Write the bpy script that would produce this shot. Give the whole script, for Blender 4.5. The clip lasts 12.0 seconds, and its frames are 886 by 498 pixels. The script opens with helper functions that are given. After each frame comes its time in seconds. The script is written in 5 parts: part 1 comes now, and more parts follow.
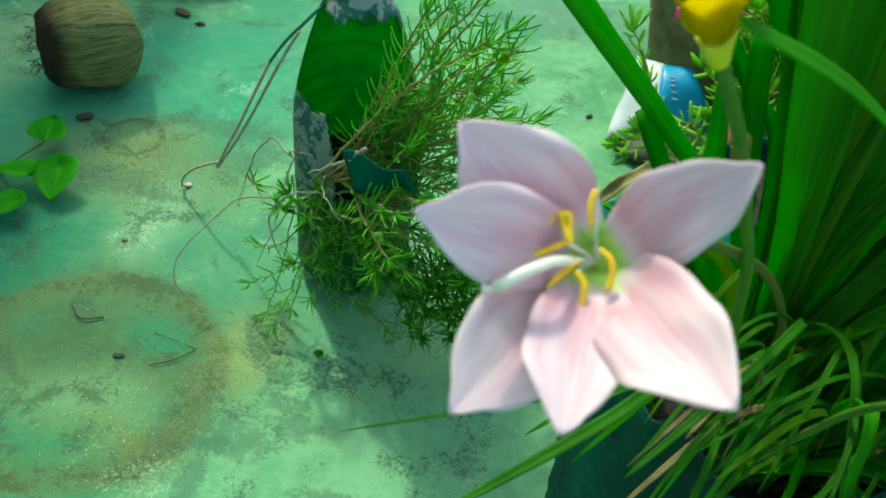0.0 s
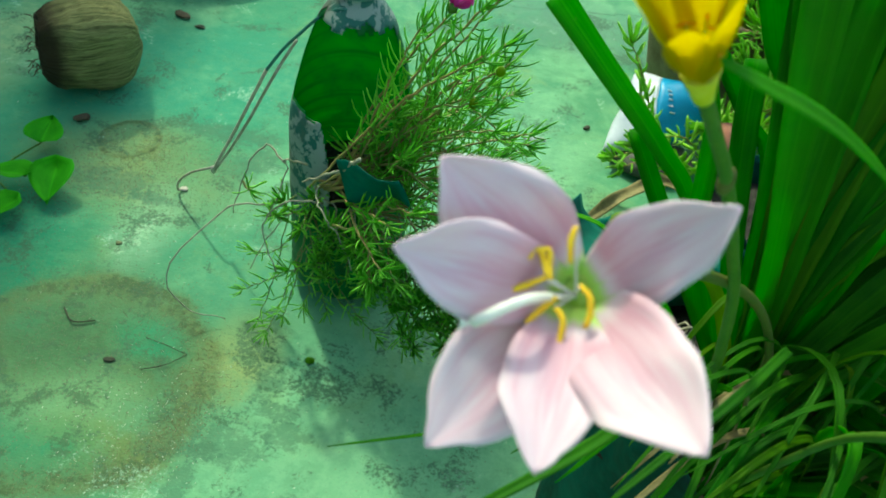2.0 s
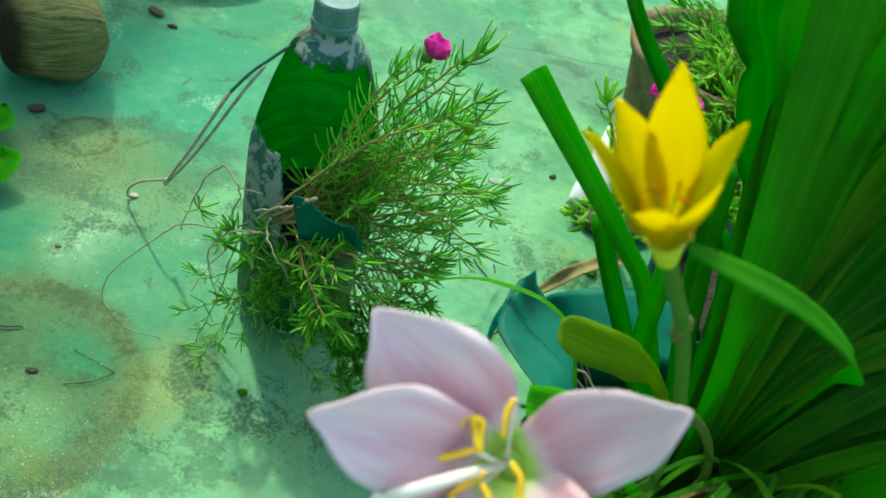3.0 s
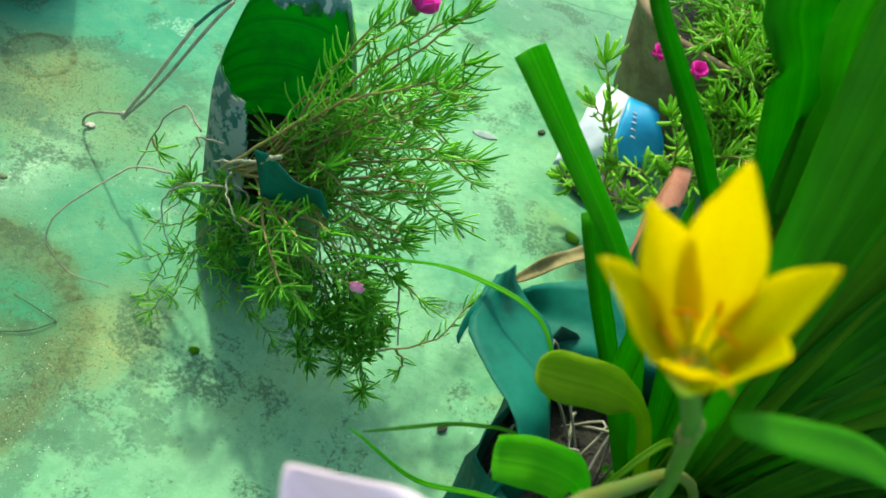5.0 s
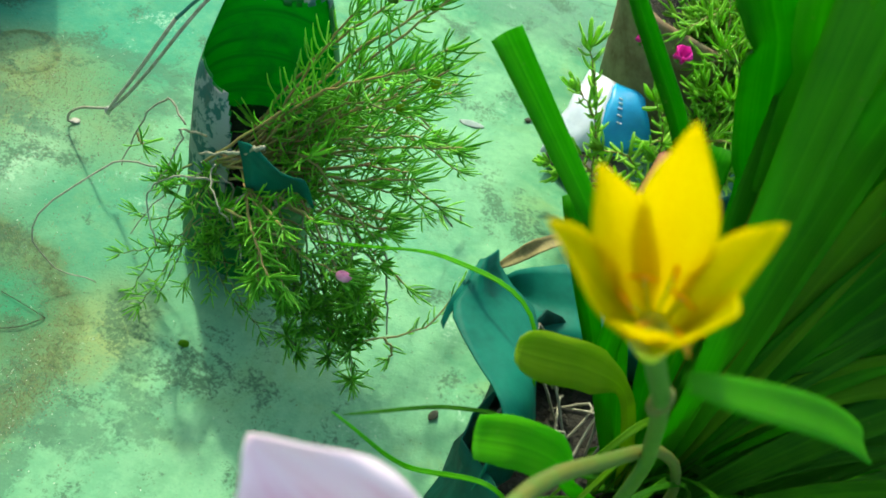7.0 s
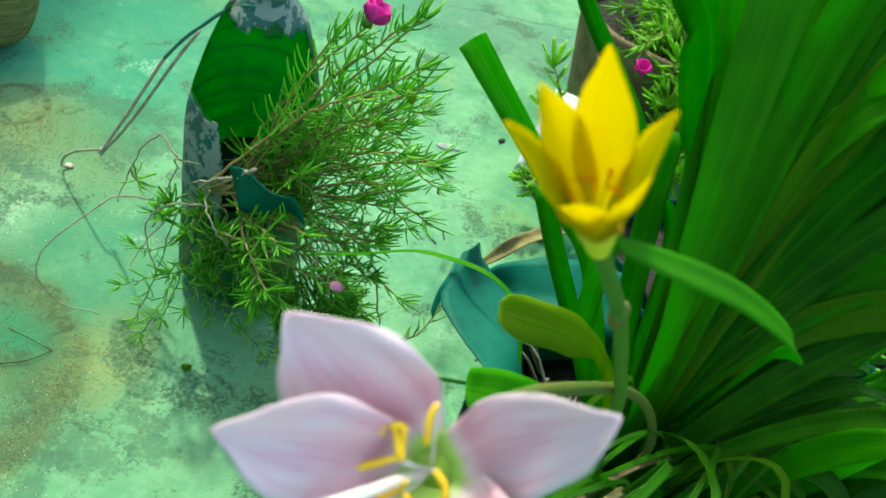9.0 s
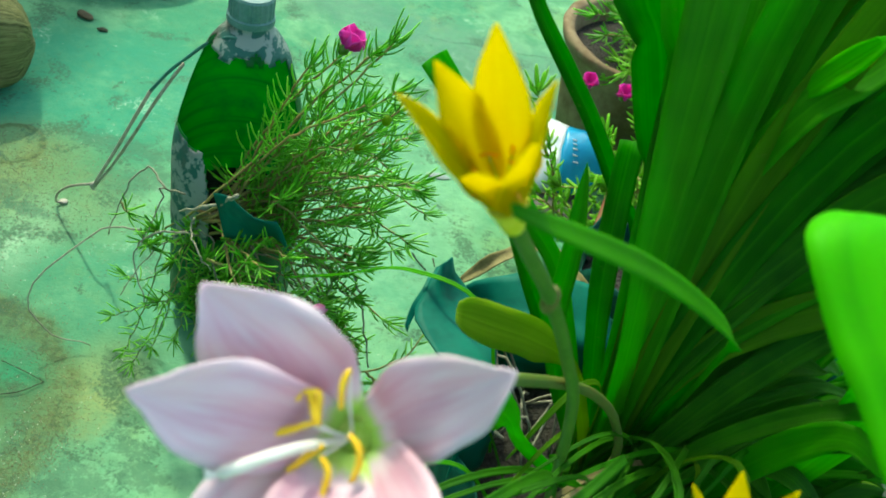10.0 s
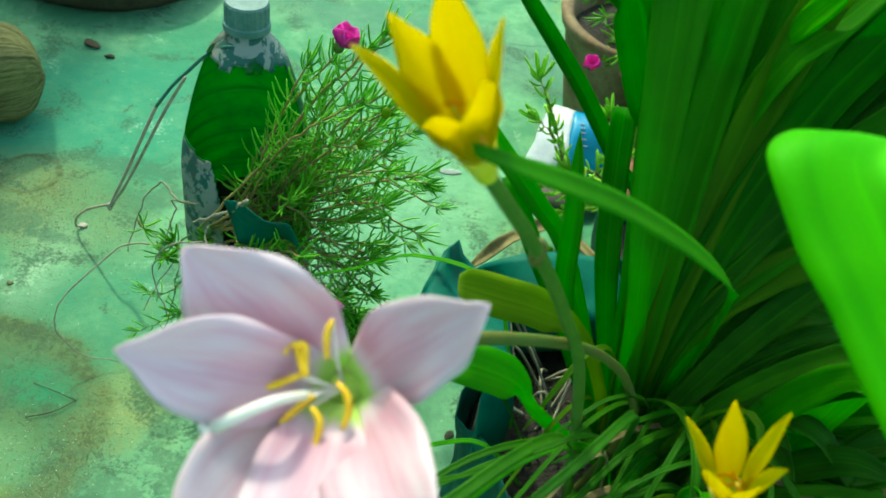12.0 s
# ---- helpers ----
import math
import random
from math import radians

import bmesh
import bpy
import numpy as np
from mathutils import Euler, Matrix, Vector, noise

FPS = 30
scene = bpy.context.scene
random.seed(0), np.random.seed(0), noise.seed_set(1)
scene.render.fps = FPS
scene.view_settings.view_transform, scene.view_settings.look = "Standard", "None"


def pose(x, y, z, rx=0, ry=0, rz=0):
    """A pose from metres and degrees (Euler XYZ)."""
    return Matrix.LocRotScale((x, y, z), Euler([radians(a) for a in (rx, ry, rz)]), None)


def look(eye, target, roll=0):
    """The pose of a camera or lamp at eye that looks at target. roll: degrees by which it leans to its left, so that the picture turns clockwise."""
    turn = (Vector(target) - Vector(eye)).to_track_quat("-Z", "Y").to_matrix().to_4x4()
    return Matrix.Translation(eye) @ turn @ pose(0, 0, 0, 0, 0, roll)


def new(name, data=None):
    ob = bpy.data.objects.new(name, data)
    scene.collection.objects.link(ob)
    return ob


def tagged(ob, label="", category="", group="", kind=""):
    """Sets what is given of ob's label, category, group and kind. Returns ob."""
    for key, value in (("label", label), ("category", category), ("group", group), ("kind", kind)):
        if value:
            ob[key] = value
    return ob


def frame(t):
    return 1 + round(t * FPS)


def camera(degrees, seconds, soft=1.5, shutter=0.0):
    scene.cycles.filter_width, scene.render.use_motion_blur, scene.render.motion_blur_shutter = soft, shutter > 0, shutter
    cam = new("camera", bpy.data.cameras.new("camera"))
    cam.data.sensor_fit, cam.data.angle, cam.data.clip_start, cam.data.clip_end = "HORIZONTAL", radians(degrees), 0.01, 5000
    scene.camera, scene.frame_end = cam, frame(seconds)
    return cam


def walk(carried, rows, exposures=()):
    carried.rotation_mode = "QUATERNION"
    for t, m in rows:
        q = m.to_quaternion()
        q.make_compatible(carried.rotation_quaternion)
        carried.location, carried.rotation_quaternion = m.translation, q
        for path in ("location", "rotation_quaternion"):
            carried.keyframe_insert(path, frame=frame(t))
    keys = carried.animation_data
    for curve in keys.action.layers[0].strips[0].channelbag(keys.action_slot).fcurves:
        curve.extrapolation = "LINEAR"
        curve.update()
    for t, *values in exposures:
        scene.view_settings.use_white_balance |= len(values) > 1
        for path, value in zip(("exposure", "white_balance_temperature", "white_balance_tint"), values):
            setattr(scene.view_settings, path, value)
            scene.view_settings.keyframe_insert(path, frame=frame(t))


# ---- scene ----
cam = camera(53.0, 12.0, soft=1.8)
cam.data.dof.use_dof, cam.data.dof.focus_distance, cam.data.dof.aperture_fstop = True, 0.66, 18.0
EXPOSURES = [(0.0, -0.04, 7000, -8.0), (2.0, -0.03, 7000, -8.0), (4.4, 0.31, 7000, 3.0), (7.6, 0.31, 7000, 3.5), (9.5, 0.20, 7000, -1.5), (12.0, 0.09, 7000, -7.5)]
PATH = [
    (0, (0.135, 0.143, 0.662), (0.01, 1.592, -0.712), 6.8),
    (0.5, (0.136, 0.143, 0.6625), (0.003, 1.59, -0.714), 6.6),
    (1, (0.135, 0.141, 0.663), (-0.014, 1.593, -0.704), 6.6),
    (1.5, (0.135, 0.145, 0.666), (-0.014, 1.589, -0.71), 6.8),
    (2, (0.138, 0.1485, 0.668), (0.016, 1.602, -0.701), 8.1),
    (2.5, (0.135, 0.177, 0.673), (0.043, 1.632, -0.696), 10.3),
    (2.7, (0.135, 0.179, 0.68), (0.064, 1.668, -0.653), 13.1),
    (4.3, (0.123, 0.246, 0.671), (0.147, 1.66, -0.744), 22.3),
    (4.5, (0.123, 0.248, 0.669), (0.145, 1.654, -0.754), 22.4),
    (5, (0.126, 0.25, 0.666), (0.189, 1.637, -0.773), 23.6),
    (5.5, (0.131, 0.252, 0.664), (0.216, 1.628, -0.785), 23.9),
    (6, (0.134, 0.251, 0.663), (0.214, 1.616, -0.797), 22.9),
    (6.5, (0.134, 0.248, 0.665), (0.214, 1.622, -0.787), 22.9),
    (7, (0.133, 0.248, 0.666), (0.214, 1.627, -0.78), 23.0),
    (7.5, (0.134, 0.249, 0.665), (0.22, 1.623, -0.785), 22.7),
    (7.7, (0.138, 0.244, 0.663), (0.228, 1.624, -0.782), 22.0),
    (9.3, (0.14, 0.199, 0.68), (0.21, 1.654, -0.691), 18.4),
    (9.5, (0.148, 0.202, 0.678), (0.196, 1.661, -0.689), 17.4),
    (10, (0.164, 0.188, 0.68), (0.204, 1.69, -0.64), 16.6),
    (10.5, (0.17, 0.184, 0.677), (0.124, 1.67, -0.661), 11.0),
    (11, (0.175, 0.181, 0.674), (0.122, 1.674, -0.655), 10.5),
    (11.5, (0.171, 0.184, 0.671), (0.129, 1.679, -0.658), 10.6),
    (12, (0.179, 0.177, 0.676), (0.157, 1.678, -0.645), 10.4),
]
walk(cam, [(t, look(eye, target, roll)) for t, eye, target, roll in PATH], EXPOSURES)

# ---- light ----
world = bpy.data.worlds.new("sky")
scene.world = world
world.use_nodes = True
wn = world.node_tree.nodes
sky = wn.new("ShaderNodeTexSky")
sky.sky_type = "NISHITA"
sky.sun_disc = False
SUN_AWAY = Vector((0.55, -0.83, 0.0)).normalized()   # the way in which shadows fall
SUN_UP = radians(51)
sky.sun_elevation = SUN_UP
sky.sun_rotation = math.atan2(-SUN_AWAY.x, -SUN_AWAY.y)
sky.air_density, sky.dust_density = 1.0, 2.5
wn["Background"].inputs["Strength"].default_value = 0.40
world.node_tree.links.new(sky.outputs["Color"], wn["Background"].inputs["Color"])
sun = new("sun", bpy.data.lights.new("sun", "SUN"))
sun.data.energy, sun.data.angle, sun.data.color = 3.35, radians(2.4), (1.0, 0.97, 0.88)
sun.matrix_world = look((0, 0, 3), Vector((0, 0, 3)) + SUN_AWAY * math.cos(SUN_UP) - Vector((0, 0, math.sin(SUN_UP))))


# ---- materials ----
class Tree:
    """Short forms for building a node material."""

    def __init__(self, name):
        self.m = bpy.data.materials.new(name)
        self.m.use_nodes = True
        self.n, self.l = self.m.node_tree.nodes, self.m.node_tree.links
        self.p = self.n["Principled BSDF"]
        self.out = self.n["Material Output"]

    def put(self, value, socket):
        if isinstance(value, bpy.types.NodeSocket):
            self.l.new(value, socket)
        elif isinstance(value, (tuple, list)) and len(value) == 3 and len(socket.default_value) == 4:
            socket.default_value = (*value, 1)
        else:
            socket.default_value = value

    def coords(self, kind="Object"):
        return self.n.new("ShaderNodeTexCoord").outputs[kind]

    def place(self, vec, scale=(1, 1, 1), shift=(0, 0, 0)):
        k = self.n.new("ShaderNodeMapping")
        self.put(vec, k.inputs["Vector"])
        k.inputs["Scale"].default_value, k.inputs["Location"].default_value = scale, shift
        return k.outputs[0]

    def noise(self, vec, scale, detail=4.0, rough=0.55, warp=0.0):
        k = self.n.new("ShaderNodeTexNoise")
        self.put(vec, k.inputs["Vector"])
        for a, b in (("Scale", scale), ("Detail", detail), ("Roughness", rough), ("Distortion", warp)):
            k.inputs[a].default_value = b
        return k.outputs["Fac"]

    def step(self, fac, lo, hi, smooth=True):
        k = self.n.new("ShaderNodeMapRange")
        k.interpolation_type = "SMOOTHSTEP" if smooth else "LINEAR"
        self.put(fac, k.inputs["Value"])
        k.inputs["From Min"].default_value, k.inputs["From Max"].default_value = lo, hi
        return k.outputs[0]

    def math(self, op, a, b=0.0):
        k = self.n.new("ShaderNodeMath")
        k.operation = op
        self.put(a, k.inputs[0])
        self.put(b, k.inputs[1])
        return k.outputs[0]

    def mix(self, fac, a, b, blend="MIX"):
        k = self.n.new("ShaderNodeMix")
        k.data_type, k.blend_type = "RGBA", blend
        self.put(fac, k.inputs[0])
        self.put(a, k.inputs[6])
        self.put(b, k.inputs[7])
        return k.outputs[2]

    def bump(self, height, strength, distance):
        k = self.n.new("ShaderNodeBump")
        k.inputs["Strength"].default_value, k.inputs["Distance"].default_value = strength, distance
        self.put(height, k.inputs["Height"])
        self.l.new(k.outputs[0], self.p.inputs["Normal"])
        return k.outputs[0]

    def random(self):
        return self.n.new("ShaderNodeObjectInfo").outputs["Random"]

    def island(self):
        return self.n.new("ShaderNodeNewGeometry").outputs["Random Per Island"]

    def thin(self, colour, amount):
        """Light that comes through a thin leaf, petal or plastic wall."""
        t = self.n.new("ShaderNodeBsdfTranslucent")
        self.put(colour, t.inputs["Color"])
        k = self.n.new("ShaderNodeMixShader")
        k.inputs[0].default_value = amount
        self.l.new(self.p.outputs[0], k.inputs[1])
        self.l.new(t.outputs[0], k.inputs[2])
        self.l.new(k.outputs[0], self.out.inputs["Surface"])

    def done(self, colour, rough=0.6, spec=0.5):
        self.put(colour, self.p.inputs["Base Color"])
        self.put(rough, self.p.inputs["Roughness"])
        self.p.inputs["Specular IOR Level"].default_value = spec
        return self.m


def plain(name, a, b, scale=60, rough=0.6, bump=0.2, depth=0.001, vary=0.25, thin=0.0, spec=0.4):
    """A surface of two mixed tones with grain at two scales."""
    k = Tree(name)
    v = k.coords()
    f = k.math("ADD", k.noise(v, scale), k.math("MULTIPLY", k.noise(v, scale * 7, 2), 0.4))
    f = k.math("ADD", k.step(f, 0.4, 0.95), k.math("MULTIPLY", k.math("SUBTRACT", k.random(), 0.5), vary * 2))
    c = k.mix(f, a, b)
    k.bump(k.noise(v, scale * 3), bump, depth)
    if thin:
        k.thin(c, thin)
    return k.done(c, rough, spec)


def leafy(name, dark, light, glow, thin=0.35, rough=0.5, ribs=26.0, vary=0.5):
    """A leaf with veins along it: u runs across, v along."""
    k = Tree(name)
    uv = k.coords("UV")
    veins = k.noise(k.place(uv, (ribs, 1.5, 1)), 1.0, 3)
    blotch = k.noise(k.coords(), 45, 4)
    f = k.math("ADD", k.math("MULTIPLY", veins, 0.5), k.math("MULTIPLY", blotch, 0.5))
    f = k.math("ADD", k.step(f, 0.3, 0.7), k.math("MULTIPLY", k.math("SUBTRACT", k.random(), 0.5), vary))
    c = k.mix(f, dark, light)
    streak = k.noise(k.place(uv, (6, 0.9, 1), (0.3, 0.7, 0)), 1.0, 4, 0.6, 0.3)
    c = k.mix(k.math("MULTIPLY", k.step(streak, 0.46, 0.76), 0.40), c, tuple(min(1, v * 1.5) for v in light))
    c = k.mix(k.math("MULTIPLY", k.step(streak, 0.46, 0.28), 0.35), c, tuple(v * 0.6 for v in dark))
    sep = k.n.new("ShaderNodeSeparateXYZ")
    k.put(uv, sep.inputs[0])
    rib = k.step(k.math("ABSOLUTE", k.math("SUBTRACT", sep.outputs[0], 0.5)), 0.045, 0.0)
    c = k.mix(k.math("MULTIPLY", rib, 0.35), c, tuple(min(1, v * 1.6) for v in light))
    worn = k.step(k.noise(k.coords(), 190, 4, 0.7), 0.66, 0.74)
    c = k.mix(k.math("MULTIPLY", worn, 0.5), c, (0.20, 0.20, 0.05))
    k.bump(k.math("ADD", veins, k.math("MULTIPLY", streak, 0.8)), 0.3, 0.0008)
    k.thin(k.mix(0.5, c, glow), thin)
    return k.done(c, rough + 0.08, 0.13)


def needle_mat(name, dark, light, glow, thin=0.4):
    k = Tree(name)
    r = k.island()
    f = k.math("ADD", k.math("MULTIPLY", k.noise(k.coords(), 30, 3), 0.6), k.math("MULTIPLY", r, 0.5))
    c = k.mix(k.step(f, 0.2, 0.85), dark, light)
    k.thin(k.mix(0.5, c, glow), thin)
    return k.done(c, 0.42, 0.4)


def concrete():
    """Worn cement floor with flaked green wash, sand rings left by pots and mould."""
    k = Tree("worn_green_concrete")
    v = k.coords()
    big, mid, fine = k.noise(v, 3.2, 5, 0.6, 0.6), k.noise(v, 11, 8, 0.68, 0.5), k.noise(v, 70, 6, 0.7)
    grit = k.noise(v, 420, 3, 0.7)
    c = k.mix(k.step(mid, 0.36, 0.64), (0.070, 0.245, 0.118), (0.172, 0.385, 0.198))
    c = k.mix(k.math("MULTIPLY", k.step(k.math("ADD", big, k.math("MULTIPLY", k.math("SUBTRACT", fine, 0.5), 0.35)), 0.42, 0.68), 0.85), c, (0.022, 0.225, 0.118))
    c = k.mix(k.math("MULTIPLY", k.step(k.noise(k.place(v, (1, 1, 1), (4, 2, 0)), 7, 6, 0.65, 0.8), 0.53, 0.68), 0.8), c, (0.17, 0.31, 0.115))
    c = k.mix(k.math("MULTIPLY", k.step(k.noise(k.place(v, (1, 1, 1), (2, 5, 0)), 26, 7, 0.72, 0.6), 0.48, 0.72), 0.45), c, (0.055, 0.20, 0.095))
    ragged = k.math("ADD", 0.62, k.math("MULTIPLY", k.step(k.noise(k.place(v, (1, 1, 1), (6, 1, 0)), 60, 6, 0.72), 0.42, 0.60), 0.38))

    def blob(x, y, rx, ry, soft, wobble=0.35, scale=16, turn=0.0):
        """1 inside a ragged patch, falling to 0 over its edge."""
        m = k.n.new("ShaderNodeMapping")
        m.vector_type = "TEXTURE"
        k.put(v, m.inputs["Vector"])
        m.inputs["Location"].default_value = (x, y, 0)
        m.inputs["Rotation"].default_value = (0, 0, radians(turn))
        m.inputs["Scale"].default_value = (rx, ry, 1000)
        d = k.n.new("ShaderNodeVectorMath")
        d.operation = "LENGTH"
        k.put(m.outputs[0], d.inputs[0])
        r = k.math("ADD", d.outputs["Value"], k.math("MULTIPLY", k.math("SUBTRACT", k.noise(v, scale, 5, 0.65), 0.5), wobble * 2))
        return k.step(r, 1 + soft, 1 - soft), r

    fleck = k.noise(k.place(v, (1, 1, 1), (3, 8, 0)), 105, 8, 0.80, 0.3)
    speck = k.noise(k.place(v, (1, 1, 1), (5, 1, 0)), 240, 6, 0.78)

    def strew(density, tone, col, amount=0.9, grain=None):
        """Dirt of fine flecks, the closer the denser."""
        m = k.step(k.math("ADD", fleck if grain is None else grain, k.math("MULTIPLY", density, 0.34)), tone - 0.02, tone + 0.12)
        return k.mix(k.math("MULTIPLY", k.math("MULTIPLY", m, k.step(density, 0.0, 0.25)), amount), c, col)

    # where the wash has held, washed-off patches, bare sand; also plain darker and paler patches
    sep = k.n.new("ShaderNodeSeparateXYZ")
    k.put(v, sep.inputs[0])
    for x, y, rx, ry, soft, col, amount in (
        (0.05, 0.60, 0.16, 0.22, 0.5, (0.25, 0.48, 0.27), 0.6),
        (-0.25, 0.62, 0.17, 0.15, 0.4, (0.068, 0.135, 0.050), 0.85),
        (-0.235, 0.645, 0.110, 0.080, 0.30, (0.068, 0.130, 0.044), 0.85),
        (-0.199, 0.572, 0.055, 0.04, 0.6, (0.17, 0.33, 0.15), 0.8),
        (-0.158, 0.655, 0.050, 0.025, 0.5, (0.020, 0.21, 0.095), 0.9),
        (-0.25, 0.63, 0.05, 0.04, 0.5, (0.04, 0.13, 0.05), 0.8),
        (-0.167, 0.530, 0.06, 0.03, 0.5, (0.14, 0.21, 0.06), 0.8),
        (-0.218, 0.48, 0.08, 0.06, 0.5, (0.015, 0.20, 0.095), 0.9),
        (-0.082, 0.665, 0.035, 0.05, 0.6, (0.27, 0.32, 0.11), 0.9),
        (-0.30, 0.92, 0.085, 0.06, 0.5, (0.16, 0.22, 0.07), 0.9),
        (-0.22, 0.85, 0.10, 0.05, 0.6, (0.21, 0.30, 0.12), 0.7),
        (-0.238, 0.905, 0.035, 0.06, 0.5, (0.03, 0.25, 0.13), 0.7),
        (-0.357, 0.72, 0.085, 0.09, 0.5, (0.012, 0.20, 0.10), 0.95),
        # darker teal behind and round the coconut, a paler strip to its left
        (-0.27, 1.10, 0.18, 0.12, 0.5, (0.022, 0.25, 0.15), 0.8),
        (-0.56, 1.03, 0.07, 0.16, 0.3, (0.30, 0.42, 0.20), 0.8),
        (-0.42, 0.97, 0.10, 0.16, 0.5, (0.03, 0.26, 0.15), 0.7),
        (-0.185, 0.925, 0.030, 0.022, 0.5, (0.05, 0.17, 0.09), 0.8),
        (0.25, 1.38, 0.18, 0.06, 0.6, (0.09, 0.20, 0.13), 0.8),
        (0.06, 1.45, 0.30, 0.05, 0.7, (0.10, 0.22, 0.15), 0.7),
        (0.12, 0.97, 0.10, 0.20, 0.8, (0.24, 0.47, 0.29), 0.5),
        (-0.12, 0.78, 0.11, 0.10, 0.7, (0.035, 0.235, 0.135), 0.65),
        (-0.30, 0.90, 0.11, 0.07, 0.6, (0.19, 0.235, 0.085), 0.6),
        (-0.235, 0.80, 0.03, 0.06, 0.7, (0.26, 0.44, 0.26), 0.6),
    ):
        f, _ = blob(x, y, rx, ry, soft, 0.45, 24)
        c = k.mix(k.math("MULTIPLY", k.math("MULTIPLY", f, amount), ragged), c, col)
    # mould and dirt
    for x, y, rx, ry in ((-0.062, 0.561, 0.045, 0.026), (-0.084, 0.512, 0.014, 0.034), (-0.013, 0.582, 0.030, 0.016), (-0.030, 0.606, 0.030, 0.012), (0.03, 0.52, 0.04, 0.012), (-0.045, 0.632, 0.018, 0.026), (-0.10, 0.55, 0.04, 0.014), (-0.155, 0.945, 0.030, 0.030), (-0.25, 0.845, 0.04, 0.012), (-0.30, 0.86, 0.06, 0.03), (-0.21, 0.985, 0.08, 0.02)):
        f, _ = blob(x, y, rx, ry, 0.75, 0.35, 30)
        c = strew(f, 0.69, (0.055, 0.140, 0.078), 0.6)
    f, _ = blob(-0.238, 0.79, 0.014, 0.060, 0.95, 0.4, turn=-18)
    c = strew(f, 0.76, (0.40, 0.56, 0.37), 0.5)
    # sand left by two round pots
    for x, y, r0, inner, amount in ((-0.216, 0.598, 0.124, 0.62, 0.9), (-0.317, 0.938, 0.036, 0.62, 0.7)):
        _, r = blob(x, y, r0, r0, 0.1, 0.14, 14)
        ring = k.math("MULTIPLY", k.step(r, inner, 0.97), k.step(r, 1.10, 0.98))
        c = k.mix(k.math("MULTIPLY", k.math("MULTIPLY", ring, ragged), 0.75), c, (0.120, 0.155, 0.050))
        ring = k.math("MULTIPLY", ring, k.step(k.noise(k.place(v, (1, 1, 1), (1, 4, 0)), 15, 5, 0.65), 0.30, 0.62))
        c = strew(ring, 0.70, (0.050, 0.092, 0.032), amount)
    f, _ = blob(-0.23, 0.60, 0.16, 0.15, 0.6, 0.3, 12)
    c = strew(k.math("MULTIPLY", f, k.step(k.noise(k.place(v, (1, 1, 1), (3, 3, 0)), 22, 5, 0.7), 0.35, 0.65)), 0.74, (0.045, 0.100, 0.045), 0.8)
    # dirt strewn unevenly over all of the floor
    c = strew(k.step(k.noise(k.place(v, (1, 1, 1), (8, 2, 0)), 8, 6, 0.65, 0.4), 0.46, 0.78), 0.73, (0.060, 0.145, 0.075), 0.6)
    c = strew(k.step(k.noise(k.place(v, (1, 1, 1), (2, 9, 0)), 13, 5, 0.65, 0.4), 0.38, 0.68), 0.73, (0.045, 0.105, 0.055), 0.8, speck)
    c = strew(k.step(k.noise(k.place(v, (1, 1, 1), (6, 6, 0)), 11, 5, 0.65, 0.4), 0.45, 0.72), 0.80, (0.40, 0.58, 0.42), 0.6, speck)
    # a fine crack in the far cement
    off = k.math("SUBTRACT", sep.outputs[1], k.math("ADD", k.math("MULTIPLY", sep.outputs[0], 0.2), 1.4186))
    off = k.math("ABSOLUTE", k.math("ADD", off, k.math("MULTIPLY", k.math("SUBTRACT", k.noise(v, 22, 4), 0.5), 0.028)))
    c = k.mix(k.math("MULTIPLY", k.step(off, 0.0018, 0.0006), k.math("MULTIPLY", k.step(sep.outputs[0], 0.05, 0.12), 0.7)), c, (0.03, 0.08, 0.05))
    # grit
    c = k.mix(k.math("MULTIPLY", k.step(grit, 0.55, 0.75), 0.35), c, (0.075, 0.15, 0.10))
    c = k.mix(1.0, c, (0.86, 0.98, 0.88), "MULTIPLY")
    k.bump(k.math("ADD", k.math("MULTIPLY", fine, 0.7), k.math("MULTIPLY", grit, 0.3)), 0.6, 0.0028)
    return k.done(c, k.mix(mid, (0.75, 0.75, 0.75), (0.92, 0.92, 0.92)), 0.3)


def petal_mat(name, throat, body, pale, vein, thin=0.35):
    """u runs across, v along: a pale throat, coloured body, fine veins."""
    k = Tree(name)
    uv = k.coords("UV")
    sep = k.n.new("ShaderNodeSeparateXYZ")
    k.put(uv, sep.inputs[0])
    along, across = sep.outputs[1], k.math("ABSOLUTE", k.math("SUBTRACT", sep.outputs[0], 0.5))
    veins = k.noise(k.place(uv, (20, 0.9, 1)), 1.0, 3, 0.6)
    broad = k.noise(k.place(uv, (4.5, 1.2, 1)), 1.0, 3, 0.6)
    c = k.mix(k.step(broad, 0.25, 0.72), body, pale)
    c = k.mix(k.math("MULTIPLY", k.step(veins, 0.45, 0.75), 0.36), c, vein)
    c = k.mix(k.math("MULTIPLY", k.step(across, 0.34, 0.5), 0.5), c, pale)
    c = k.mix(k.math("MULTIPLY", k.step(along, 0.40, 0.95), 0.35), c, pale)
    c = k.mix(k.math("MULTIPLY", k.step(along, 0.55, 0.20), 0.45), c, vein)
    fade = k.math("ADD", along, k.math("MULTIPLY", k.math("SUBTRACT", veins, 0.5), 0.10))
    c = k.mix(k.math("MULTIPLY", k.step(fade, 0.25, 0.14), 0.8), c, pale)
    c = k.mix(k.step(fade, 0.15, 0.06), c, throat)
    k.bump(veins, 0.3, 0.0006)
    k.thin(c, thin)
    return k.done(c, 0.55, 0.3)


